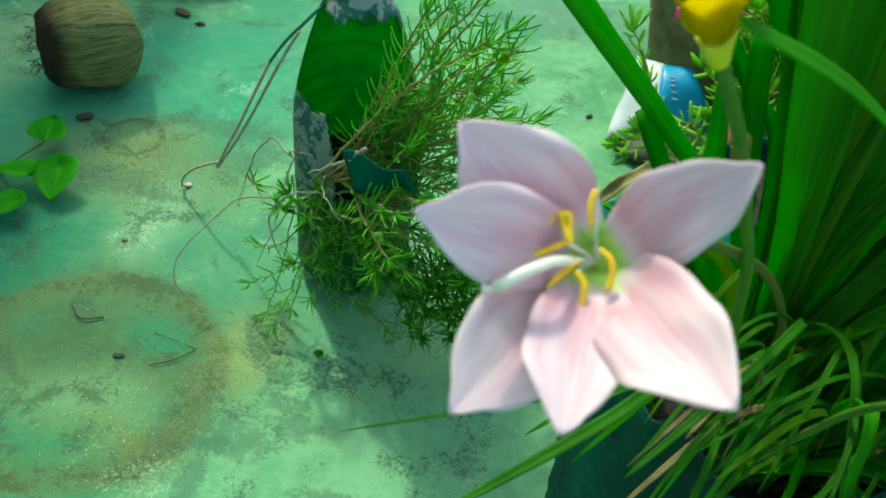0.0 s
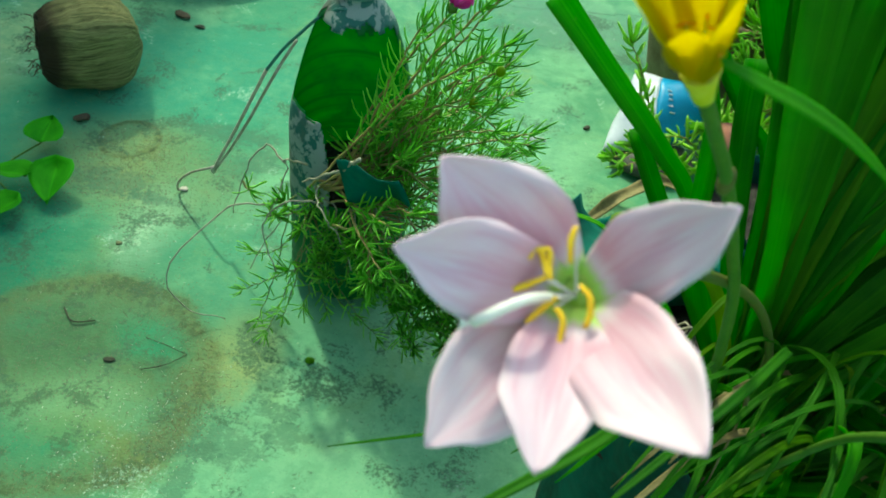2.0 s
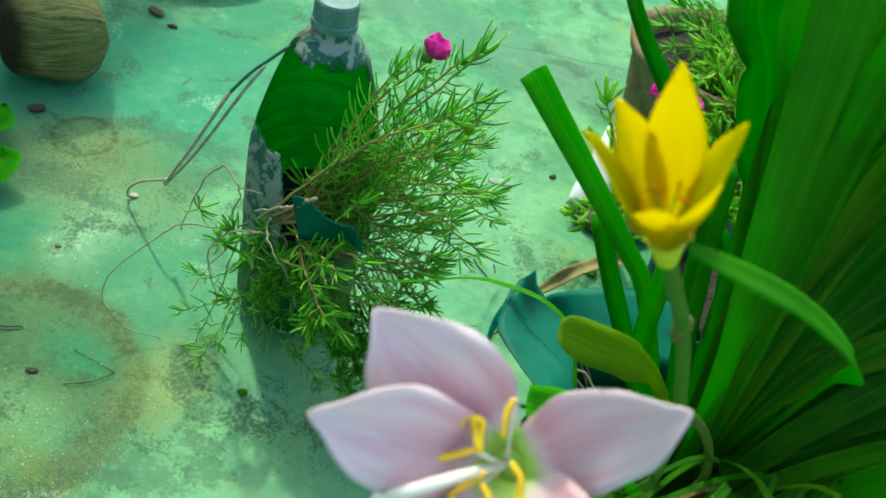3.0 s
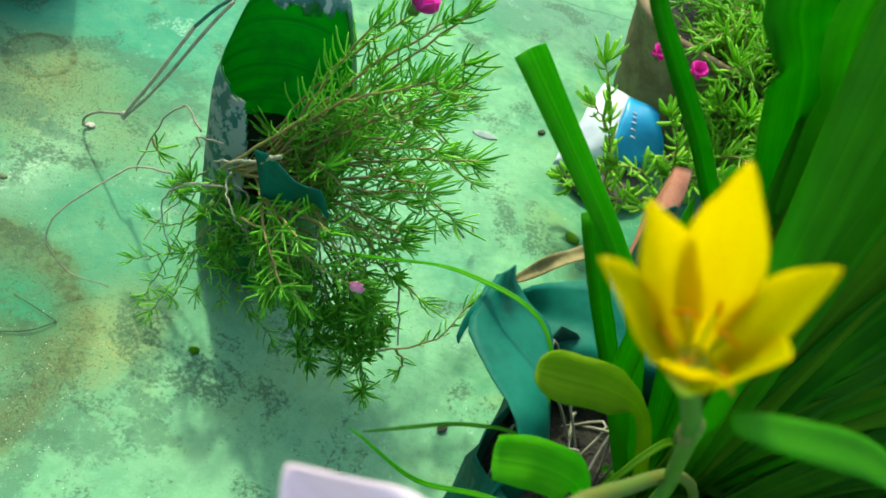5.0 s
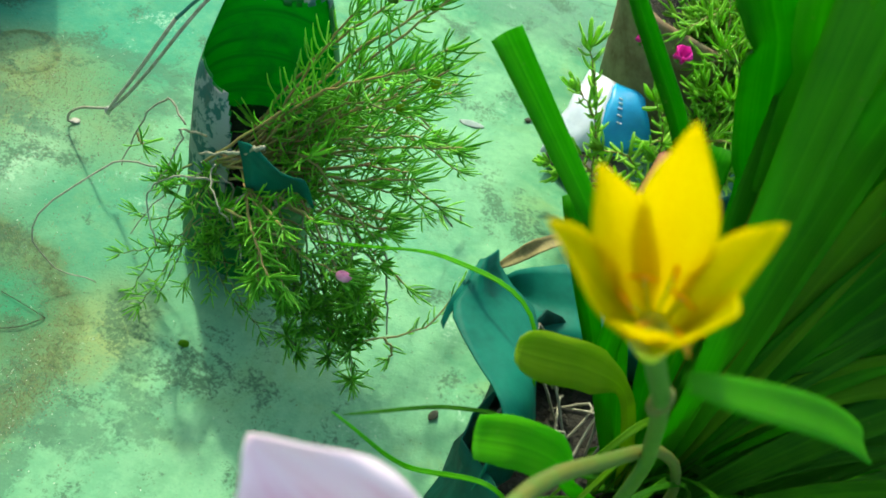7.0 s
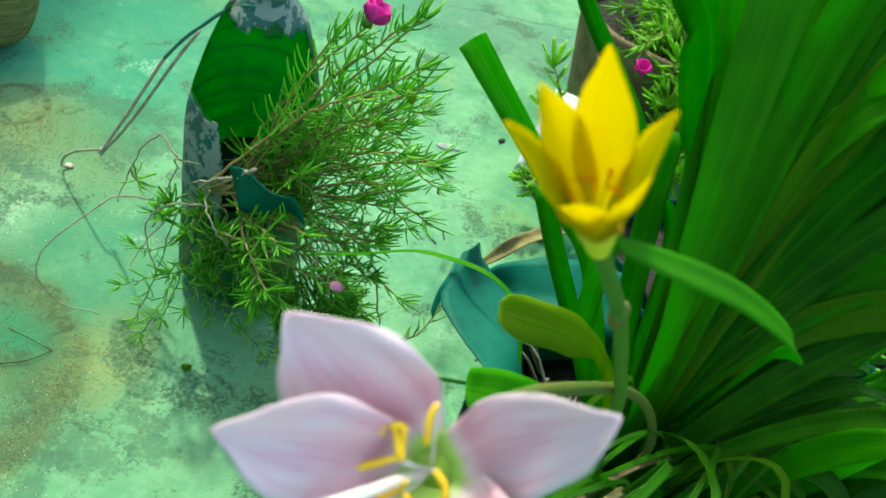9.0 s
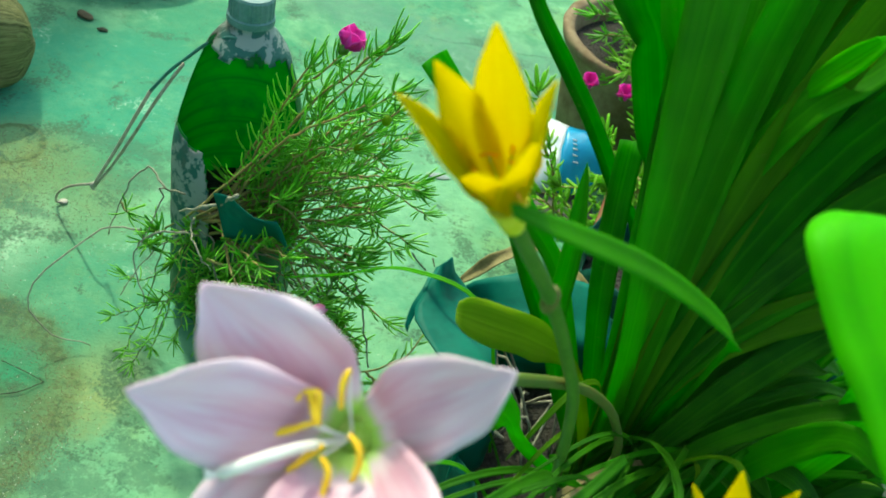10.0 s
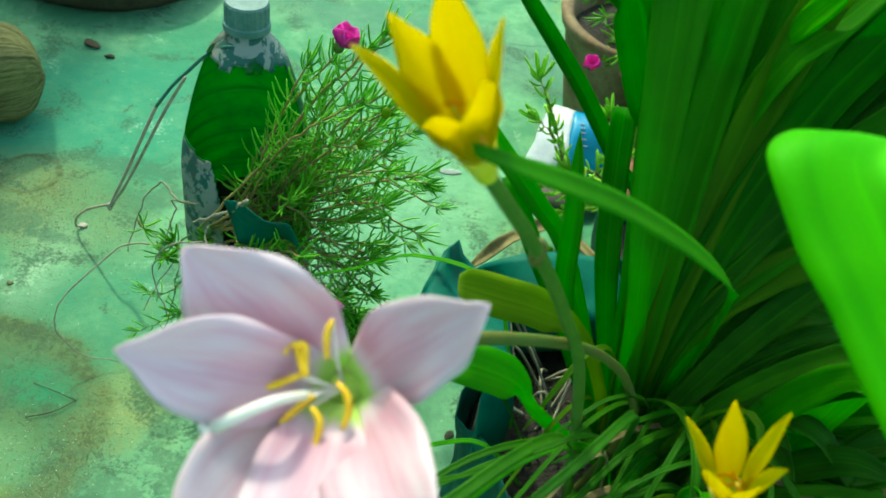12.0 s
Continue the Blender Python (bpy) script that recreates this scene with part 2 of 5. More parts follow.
CONCRETE = concrete()
SAND = plain("coarse_sand", (0.050, 0.062, 0.022), (0.19, 0.22, 0.09), 300, 0.85, vary=0.0)
PINK = petal_mat("pink_petal", (0.55, 0.84, 0.16), (0.73, 0.42, 0.51), (0.82, 0.73, 0.755), (0.66, 0.29, 0.37), 0.30)
YELLOW = petal_mat("yellow_petal", (0.76, 0.70, 0.02), (0.74, 0.63, 0.004), (0.79, 0.70, 0.010), (0.74, 0.60, 0.0), 0.8)
MAGENTA = petal_mat("magenta_petal", (0.75, 0.03, 0.40), (0.80, 0.025, 0.44), (0.85, 0.08, 0.55), (0.68, 0.01, 0.34), 0.45)
ANTHER = plain("anther_yellow", (0.85, 0.48, 0.01), (0.92, 0.66, 0.03), 400, 0.7)
ORANGE = plain("anther_orange", (0.85, 0.30, 0.0), (0.90, 0.45, 0.01), 400, 0.7)
CREAM = plain("stigma_cream", (0.86, 0.90, 0.74), (0.93, 0.94, 0.86), 300, 0.5, thin=0.2)
THROAT = plain("throat_green", (0.42, 0.70, 0.05), (0.68, 0.85, 0.22), 200, 0.5, thin=0.3)
STRAP = leafy("strap_leaf", (0.010, 0.105, 0.001), (0.046, 0.260, 0.003), (0.070, 0.90, 0.004), 0.50, vary=1.0)
# brighter strap leaf green, also used where light shows through the leaves
BRIGHT = leafy("bright_strap_leaf", (0.03, 0.24, 0.004), (0.08, 0.38, 0.007), (0.12, 0.90, 0.005), 0.50, vary=0.8)
OLIVE = leafy("old_strap_leaf", (0.050, 0.17, 0.003), (0.095, 0.25, 0.006), (0.24, 0.65, 0.01), 0.5)
# rain lily green; its dark tone also paints shade on low strap leaves
GRASS = leafy("rain_lily_and_shaded_leaf", (0.010, 0.085, 0.002), (0.040, 0.195, 0.004), (0.06, 0.45, 0.008), 0.30)
LIMP = leafy("limp_leaf", (0.11, 0.22, 0.004), (0.20, 0.33, 0.012), (0.40, 0.75, 0.02), 0.5)
# strap leaf in a brighter green: direct sun is put into the colour
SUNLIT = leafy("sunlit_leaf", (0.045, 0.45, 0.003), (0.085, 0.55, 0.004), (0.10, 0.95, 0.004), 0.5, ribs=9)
YELLOWCUP = plain("yellow_heart", (0.85, 0.80, 0.03), (0.92, 0.88, 0.12), 200, 0.5, thin=0.3)
SCAPE = plain("flower_stalk", (0.05, 0.17, 0.012), (0.10, 0.22, 0.02), 120, 0.45, thin=0.15)
REDSTALK = plain("reddish_stalk", (0.06, 0.13, 0.016), (0.115, 0.12, 0.02), 80, 0.5)
NEEDLE = needle_mat("moss_rose_leaf", (0.050, 0.270, 0.014), (0.25, 0.68, 0.052), (0.33, 0.97, 0.05))
FLESHY = needle_mat("fleshy_leaf", (0.13, 0.42, 0.025), (0.40, 0.76, 0.09), (0.50, 0.98, 0.10), 0.5)
TWIG = plain("moss_rose_stem", (0.27, 0.16, 0.055), (0.22, 0.25, 0.06), 150, 0.6)
GREENTWIG = plain("young_moss_rose_stem", (0.10, 0.13, 0.03), (0.11, 0.20, 0.04), 150, 0.6)
DRYTWIG = plain("dry_stem", (0.15, 0.16, 0.095), (0.29, 0.30, 0.20), 200, 0.8)
DRYLEAF = plain("dry_leaf", (0.11, 0.10, 0.03), (0.26, 0.23, 0.085), 90, 0.8, thin=0.15)
TEAL = plain("teal_plastic", (0.001, 0.115, 0.075), (0.004, 0.185, 0.115), 22, 0.55, 0.3, 0.002, 0.1, 0.3, 0.15)
TEALDARK = plain("dark_teal_plastic", (0.006, 0.030, 0.018), (0.003, 0.105, 0.070), 16, 0.6, 0.4, 0.003, 0.1, 0.2, 0.12)
SOIL = plain("dark_soil", (0.006, 0.008, 0.005), (0.034, 0.034, 0.020), 90, 0.95, 1.0, 0.006, 0.0)
CUTEDGE = plain("dry_cut_edge", (0.30, 0.36, 0.20), (0.52, 0.55, 0.38), 300, 0.8)
WIRE = plain("old_wire", (0.24, 0.23, 0.15), (0.40, 0.39, 0.29), 120, 0.6)
WIREGREEN = plain("green_wire", (0.015, 0.10, 0.075), (0.03, 0.17, 0.12), 120, 0.5)
CLAY = plain("dusty_clay", (0.13, 0.085, 0.035), (0.24, 0.19, 0.10), 26, 0.9, 0.6, 0.003, 0.1)
DARKTUB = plain("dark_tub", (0.035, 0.03, 0.015), (0.09, 0.075, 0.035), 30, 0.85)
REDCLAY = plain("red_clay", (0.28, 0.10, 0.05), (0.38, 0.17, 0.09), 60, 0.8)
WHITEFILM = plain("white_film", (0.52, 0.62, 0.64), (0.68, 0.76, 0.78), 25, 0.35, 0.25, 0.002, 0.0, 0.15)
BLUEFILM = plain("blue_print", (0.003, 0.24, 0.46), (0.008, 0.32, 0.55), 25, 0.35, 0.25, 0.002, 0.0)
VINE = leafy("heart_leaf", (0.020, 0.25, 0.005), (0.06, 0.42, 0.010), (0.08, 0.7, 0.01), 0.4, 0.65, 3)
STICKY = plain("grey_tape", (0.16, 0.24, 0.20), (0.26, 0.34, 0.28), 200, 0.6)
CRUMB = plain("brown_crumb", (0.018, 0.026, 0.013), (0.055, 0.065, 0.030), 300, 0.9)


def husk_mat():
    k = Tree("coconut_husk")
    uv = k.coords("UV")
    fib = k.noise(k.place(uv, (130, 4.0, 1)), 1.0, 6, 0.7, 0.8)
    tone = k.noise(k.coords(), 16, 4)
    sep = k.n.new("ShaderNodeSeparateXYZ")
    k.put(uv, sep.inputs[0])
    c = k.mix(k.step(fib, 0.32, 0.66), (0.045, 0.052, 0.013), (0.260, 0.275, 0.095))
    c = k.mix(k.math("MULTIPLY", k.step(tone, 0.42, 0.68), 0.5), c, (0.30, 0.29, 0.11))
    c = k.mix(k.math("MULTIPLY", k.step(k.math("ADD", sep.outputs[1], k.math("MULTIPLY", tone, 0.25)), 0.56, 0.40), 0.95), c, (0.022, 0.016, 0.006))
    k.bump(k.math("ADD", fib, k.math("MULTIPLY", tone, 0.4)), 0.9, 0.004)
    return k.done(c, 0.9, 0.2)


def bottle_mat():
    k = Tree("green_bottle_plastic")
    v = k.coords()
    dirt = k.math("MULTIPLY", k.step(k.noise(v, 26, 8, 0.72), 0.44, 0.74), 0.7)
    c = k.mix(dirt, (0.006, 0.19, 0.028), (0.02, 0.085, 0.040))
    k.bump(k.noise(k.place(v, (1, 1, 5)), 14, 2), 0.15, 0.003)
    rings = k.step(k.noise(k.place(v, (2, 2, 90)), 1.0, 3, 0.6), 0.5, 0.62)
    k.thin(k.mix(k.math("MAXIMUM", dirt, k.math("MULTIPLY", rings, 0.6)), (0.012, 0.40, 0.050), (0.016, 0.15, 0.045)), 0.6)
    return k.done(c, 0.22, 0.5)


def label_mat():
    """Worn-off label: grey-white film with teal flakes."""
    k = Tree("worn_label")
    v = k.coords()
    f = k.step(k.noise(v, 62, 5, 0.68, 0.5), 0.49, 0.54)
    c = k.mix(f, (0.25, 0.33, 0.28), (0.02, 0.13, 0.10))
    c = k.mix(k.math("MULTIPLY", k.step(k.noise(v, 25, 3), 0.5, 0.7), 0.6), c, (0.16, 0.13, 0.08))
    k.bump(f, 0.3, 0.0006)
    k.thin(c, 0.2)
    return k.done(c, 0.55, 0.4)


HUSK, BOTTLE, LABEL = husk_mat(), bottle_mat(), label_mat()


# ---- building helpers ----
def mesh_of(name, bm, smooth=True):
    me = bpy.data.meshes.new(name)
    bm.to_mesh(me)
    bm.free()
    if smooth:
        me.shade_smooth()
    return me


def thing(name, at, label, category, group="", kind=""):
    ob = new(name)
    ob.location = at
    ob.empty_display_size = 0.02
    return tagged(ob, label, category, group, kind)


def origin(ob):
    v = Vector(ob.location)
    while ob.parent:
        ob = ob.parent
        v += Vector(ob.location)
    return v


LEAN = Matrix(((1, 0, 0.030, 0), (0, 1, 0.022, 0), (0, 0, 1.035, 0), (0, 0, 0, 1)))   # the lily tub and its leaves lean a little
leaning = set()


def part(name, bm, material, parent, label="", smooth=True, thick=0.0, kind=""):
    """One bmesh, given in the world's coordinates, as a mesh under a thing or a part."""
    if parent.name in leaning:
        bm.transform(LEAN)
    bm.transform(Matrix.Translation(-origin(parent)))
    ob = new(name, mesh_of(name, bm, smooth))
    ob.data.materials.append(material)
    ob.parent = parent
    if thick:
        s = ob.modifiers.new("thickness", "SOLIDIFY")
        s.thickness, s.offset = thick, 0
    return tagged(ob, label, kind=kind)


def single(name, bm, material, label, category, group="", kind="", smooth=True):
    """A thing that is one mesh, with its origin at its foot."""
    lo = [min(v.co[i] for v in bm.verts) for i in range(3)]
    hi = [max(v.co[i] for v in bm.verts) for i in range(3)]
    at = Vector(((lo[0] + hi[0]) / 2, (lo[1] + hi[1]) / 2, lo[2]))
    bm.transform(Matrix.Translation(-at))
    ob = new(name, mesh_of(name, bm, smooth))
    ob.data.materials.append(material)
    ob.location = at
    return tagged(ob, label, category, group, kind)


def curve(points, n):
    """n points along a smooth line through the given ones."""
    p = [Vector(q) for q in points]
    p = [2 * p[0] - p[1], *p, 2 * p[-1] - p[-2]]
    out = []
    for i in range(n):
        s = i / (n - 1) * (len(p) - 3)
        k = min(int(s), len(p) - 4)
        t = s - k
        a, b, c, d = p[k : k + 4]
        out.append(0.5 * ((2 * b) + (c - a) * t + (2 * a - 5 * b + 4 * c - d) * t * t + (3 * b - a - 3 * c + d) * t**3))
    return out


def tube(bm, pts, radius, sides=7, ends=True):
    """A round stem; radius is a number or a function of 0..1."""
    rings = []
    side = None
    for i, p in enumerate(pts):
        t = (pts[min(i + 1, len(pts) - 1)] - pts[max(i - 1, 0)]).normalized()
        if side is None:
            side = t.orthogonal().normalized()
        side = (side - t * side.dot(t)).normalized()
        up = t.cross(side)
        r = radius(i / (len(pts) - 1)) if callable(radius) else radius
        rings.append([bm.verts.new(p + (side * math.cos(a) + up * math.sin(a)) * r) for a in (2 * math.pi * j / sides for j in range(sides))])
    for a, b in zip(rings, rings[1:]):
        for j in range(sides):
            bm.faces.new((a[j], a[(j + 1) % sides], b[(j + 1) % sides], b[j]))
    if ends:
        bm.faces.new(rings[0][::-1])
        bm.faces.new(rings[-1])
    return bm


def sheet(bm, rows, uv=True):
    """A grid of points as faces, u across and v along."""
    vs = [[bm.verts.new(p) for p in row] for row in rows]
    layer = bm.loops.layers.uv.verify()
    n, m = len(rows) - 1, len(rows[0]) - 1
    for i in range(n):
        for j in range(m):
            f = bm.faces.new((vs[i][j], vs[i][j + 1], vs[i + 1][j + 1], vs[i + 1][j]))
            for l, (a, b) in zip(f.loops, ((i, j), (i, j + 1), (i + 1, j + 1), (i + 1, j))):
                l[layer].uv = (b / m, a / n)
    return bm


def strap(points, width, face, fold=0.22, n=16, across=6, tip=0.0, wave=0.0, profile=None, seed=0):
    """A strap leaf along points. face: the way its upper side looks; fold: depth of its keel; tip: width left at the end."""
    pts = curve(points, n)
    rnd = random.Random(seed)
    ph = rnd.random() * 6
    rows = []
    for i, p in enumerate(pts):
        s = i / (n - 1)
        t = (pts[min(i + 1, n - 1)] - pts[max(i - 1, 0)]).normalized()
        side = t.cross(Vector(face)).normalized()
        up = side.cross(t)
        w = profile(s) if profile else min(1, 0.50 + 1.2 * s) * (1 if s < 0.55 else tip + (1 - tip) * max(0, 1 - ((s - 0.55) / 0.45) ** 2.0) ** (0.5 if tip else 0.85))
        w *= width / 2
        row = []
        for j in range(across + 1):
            x = 2 * j / across - 1
            lift = fold * (abs(x) ** 1.5) * w + wave * math.sin(ph + s * 17 + x * 2.2) * abs(x) * w
            row.append(p + side * x * w + up * lift)
        rows.append(row)
    return sheet(bmesh.new(), rows)


def petal(base, tip, face, width, bulge=0.25, cup=0.18, n=24, across=10, ruffle=0.0, peak=0.52, blunt=0.72, foot=0.12, seed=0):
    """A petal from base to tip that bends out towards face."""
    base, tip, face = Vector(base), Vector(tip), Vector(face).normalized()
    rnd = random.Random(seed)
    ph = [rnd.random() * 6 for _ in range(3)]
    length = (tip - base).length
    mid = (base + tip) / 2 + face * bulge * length
    rows = []
    for i in range(n):
        s = i / (n - 1)
        p = base * (1 - s) ** 2 + mid * 2 * s * (1 - s) + tip * s * s
        t = ((mid - base) * (1 - s) + (tip - mid) * s).normalized()
        side = t.cross(face).normalized()
        up = side.cross(t)
        g = s ** (math.log(0.5) / math.log(peak))
        w = width / 2 * (foot * (1 - s) + math.sin(math.pi * min(1, g)) ** blunt * (1 - 0.05 * s)) + 0.0002
        w *= 1 - 0.30 * max(0, (s - 0.70) / 0.30) ** 1.5 * (s < 0.985)
        row = []
        for j in range(across + 1):
            x = 2 * j / across - 1
            lift = cup * w * (abs(x) ** 2) - 0.06 * w * math.exp(-(x * 5) ** 2)
            lift += ruffle * w * math.sin(ph[0] + s * 13 + x * 3) * abs(x) ** 2
            q = ph[1] if x < 0 else ph[2]
            edge = 1 + ruffle * (0.20 * math.sin(q + s * 19) + 0.45 * math.sin(q * 2 + s * 7) - 1.1 * math.exp(-((s - 0.80 - 0.02 * q) / 0.035) ** 2) * (q > 3))
            row.append(p + side * x * w * edge + up * lift)
        rows.append(row)
    return sheet(bmesh.new(), rows)


def lathe(profile, segs, centre, keep=None):
    """Turns (radius, height) points about a standing axis; keep(angle, z) may leave an opening."""
    bm = bmesh.new()
    layer = bm.loops.layers.uv.verify()
    rings = [[bm.verts.new((centre[0] + r * math.cos(a), centre[1] + r * math.sin(a), centre[2] + z)) for a in (2 * math.pi * j / segs for j in range(segs))] for r, z in profile]
    for i in range(len(rings) - 1):
        for j in range(segs):
            a = (j + 0.5) / segs * 2 * math.pi
            if keep and not keep(a, (profile[i][1] + profile[i + 1][1]) / 2):
                continue
            k = (j + 1) % segs
            f = bm.faces.new((rings[i][j], rings[i][k], rings[i + 1][k], rings[i + 1][j]))
            for l, (u, v) in zip(f.loops, ((j, i), (j + 1, i), (j + 1, i + 1), (j, i + 1))):
                l[layer].uv = (u / segs, v / (len(rings) - 1))
    loose = [v for v in bm.verts if not v.link_faces]
    for v in loose:
        bm.verts.remove(v)
    return bm


def rough_up(bm, amount, scale, seed=0.0):
    """Uneven shape by noise, in metres."""
    for v in bm.verts:
        q = v.co * scale + Vector((seed, seed * 2, 0))
        v.co += Vector(noise.noise_vector(q)) * amount
    return bm


def ball(centre, r, sub=2):
    bm = bmesh.new()
    bmesh.ops.create_icosphere(bm, subdivisions=sub, radius=1)
    bm.transform(Matrix.Translation(centre) @ Matrix.Diagonal((*(r if isinstance(r, tuple) else (r, r, r)), 1)))
    return bm


# ---- ground ----
bm = bmesh.new()
for x, y in ((-30, -30), (30, -30), (30, 30), (-30, 30)):
    bm.verts.new((x, y, 0))
bm.faces.new(bm.verts)
ground = new("ground", mesh_of("ground", bm, False))
ground.data.materials.append(CONCRETE)
tagged(ground, "worn cement floor with flaked green wash and sand stains", "floor", kind="structure")


# an unseen plain wall, added beside the floor to keep the sun off one strip
bm = bmesh.new()
bmesh.ops.create_cube(bm, size=1)
bm.transform(Matrix.Translation((-1.13, 1.0, 0.81)) @ Matrix.Diagonal((0.16, 9.0, 1.62, 1)))
wall_west = new("wall_west", mesh_of("wall_west", bm, False))
wall_west.data.materials.append(plain("weathered_render", (0.30, 0.31, 0.26), (0.46, 0.46, 0.40), 9, 0.9, 0.5, 0.004))
tagged(wall_west, "unseen plain cement wall added beside the floor to shade it", "wall", kind="structure")


# ---- lily planter: torn teal bag with soil ----
BAG = Vector((0.305, 0.525, 0.0))


def grow_bag(at, radius, height, label):
    """A soft plastic bag of soil with a creased wall and a rolled rim."""
    bag = thing("grow_bag", at, label, "planter")
    prof = [(radius * k, height * z) for k, z in ((0.80, 0.0), (0.90, 0.02), (0.96, 0.12), (1.0, 0.3), (1.01, 0.5), (1.0, 0.7), (1.02, 0.86), (1.04, 0.95), (1.05, 1.0))]
    bm = lathe(prof, 56, at)
    for v in bm.verts:
        d = v.co - Vector(at)
        a = math.atan2(d.y, d.x)
        f = 1 + 0.03 * math.sin(a * 9 + v.co.z * 40) + 0.02 * math.sin(a * 17 - v.co.z * 60)
        v.co.x, v.co.y = at[0] + d.x * f, at[1] + d.y * f
        if d.z > height * 0.9:
            v.co.z += 0.012 * math.sin(a * 5 + 1) + 0.006 * math.sin(a * 11)
    part("wall", bm, TEALDARK, bag, "dark mottled teal plastic wall", thick=0.0012)
    bm = lathe([(0.0005, height * 0.86), (radius * 0.3, height * 0.87), (radius * 0.6, height * 0.85), (radius * 0.99, height * 0.82)], 40, at)
    part("soil", rough_up(bm, 0.008, 60), SOIL, bag, "dark damp potting soil")
    return bag


leaning.add("grow_bag")
lily_bag = grow_bag(BAG, 0.103, 0.255, "torn teal plastic grow bag full of soil on the floor")


def flap(name, rows, parent):
    """A torn piece of the bag's film, from rows of corner points."""
    fine = [curve(r, 9) for r in rows]
    cols = [curve([r[j] for r in fine], 12) for j in range(9)]
    grid = [[cols[j][i] + Vector(noise.noise_vector(cols[j][i] * 45)) * 0.0035 for j in range(9)] for i in range(12)]
    return part(name, sheet(bmesh.new(), grid), TEAL, parent, "torn flap of teal plastic", thick=0.001)


flap("torn_flap", [
    [(0.164, 0.578, 0.304), (0.167, 0.576, 0.312), (0.171, 0.584, 0.311)],
    [(0.161, 0.555, 0.294), (0.171, 0.567, 0.297), (0.183, 0.589, 0.289)],
    [(0.162, 0.540, 0.295), (0.182, 0.558, 0.291), (0.206, 0.586, 0.277)],
    [(0.175, 0.521, 0.295), (0.192, 0.538, 0.290), (0.214, 0.566, 0.275)],
    [(0.192, 0.508, 0.295), (0.201, 0.519, 0.293), (0.214, 0.539, 0.279)],
    [(0.201, 0.494, 0.293), (0.209, 0.499, 0.290), (0.221, 0.514, 0.274)],
    [(0.204, 0.485, 0.262), (0.210, 0.490, 0.260), (0.222, 0.500, 0.255)],
    [(0.206, 0.486, 0.215), (0.210, 0.492, 0.215), (0.218, 0.498, 0.215)],
], lily_bag)
flap("torn_strip", [
    [(0.161, 0.575, 0.298), (0.163, 0.573, 0.298), (0.165, 0.572, 0.298)],
    [(0.159, 0.556, 0.294), (0.161, 0.555, 0.293), (0.163, 0.554, 0.292)],
    [(0.158, 0.544, 0.285), (0.159, 0.543, 0.284), (0.160, 0.542, 0.283)],
], lily_bag)
flap("back_flap", [
    [(0.186, 0.609, 0.266), (0.209, 0.630, 0.266), (0.237, 0.641, 0.268), (0.285, 0.650, 0.266)],
    [(0.194, 0.613, 0.258), (0.217, 0.621, 0.260), (0.242, 0.626, 0.264), (0.290, 0.636, 0.262)],
    [(0.203, 0.612, 0.250), (0.220, 0.609, 0.253), (0.246, 0.612, 0.258), (0.294, 0.622, 0.256)],
    [(0.216, 0.590, 0.254), (0.229, 0.592, 0.255), (0.248, 0.594, 0.256), (0.296, 0.608, 0.250)],
    [(0.228, 0.582, 0.228), (0.240, 0.586, 0.228), (0.256, 0.592, 0.228), (0.298, 0.604, 0.228)],
], lily_bag)

# ---- spider lily: broad strap leaves ----
CROWN = Vector((0.295, 0.515, 0.225))
spider = thing("spider_lily", CROWN, "clump of broad dark green strap leaves in a bag", "plant")
leaning.add(spider.name)


def leaf(points, width, material=STRAP, face=(-0.2, -0.8, 0.55), label="", base=True, owner=None, **kw):
    if base:
        points = [CROWN + Vector(((points[0][0] - CROWN.x) * 0.12, (points[0][1] - CROWN.y) * 0.12, 0.0)), *points]
    return part("leaf", strap(points, width, face, seed=len(spider.children_recursive), **kw), material, owner or spider, label, thick=0.0007)


# upright leaves: a fan that leans back and to one side
def fan(reach, back, top, width, material=STRAP, near=0.0, **kw):
    """reach: how far the tip stands to the side; back and top: its place behind and above the crown."""
    c = CROWN
    leaf([c + Vector((-0.022 + reach * 0.10, near * 0.5, 0.125)), c + Vector((-0.030 + reach * 0.42, 0.025 + back * 0.25 + near, 0.13 + top * 0.34)), c + Vector((-0.028 + reach * 0.80, back * 0.66 + near, 0.10 + top * 0.74)), c + Vector((reach * 1.15 - 0.01, back * 1.1, top * 1.18))], width * 1.22, material, **{"fold": 0.38, **kw})


for dx, dy, w, m in ((0.0, 0.0, 0.025, STRAP), (0.022, 0.026, 0.019, BRIGHT)):
    leaf([(0.268 + dx * 0.4, 0.492 + dy, 0.34), (0.250 + dx * 0.75, 0.494 + dy, 0.420), (0.238 + dx, 0.520 + dy, 0.500), (0.229 + dx * 1.15, 0.556 + dy, 0.575), (0.222 + dx * 1.3, 0.600 + dy, 0.650)], w, m, (-0.15, -0.6, 0.8), n=26, wave=0.05, profile=lambda q: (0.42 + 0.58 * min(1, max(0, (q - 0.3) / 0.35))) * (1 if q < 0.75 else 1 - 0.5 * (q - 0.75) / 0.25))
fan(-0.035, 0.150, 0.385, 0.0220, fold=0.3)
fan(-0.008, 0.140, 0.395, 0.0200, OLIVE, fold=0.3)
fan(0.015, 0.160, 0.400, 0.0220)
fan(0.030, 0.175, 0.395, 0.0200, BRIGHT)
# light through the upper leaves is put into the brighter green
fan(0.050, 0.150, 0.390, 0.0230, BRIGHT, wave=0.05)
fan(0.080, 0.160, 0.375, 0.0210, OLIVE)
fan(0.110, 0.130, 0.360, 0.0230, BRIGHT, fold=0.3)
fan(0.140, 0.120, 0.335, 0.0210, BRIGHT)
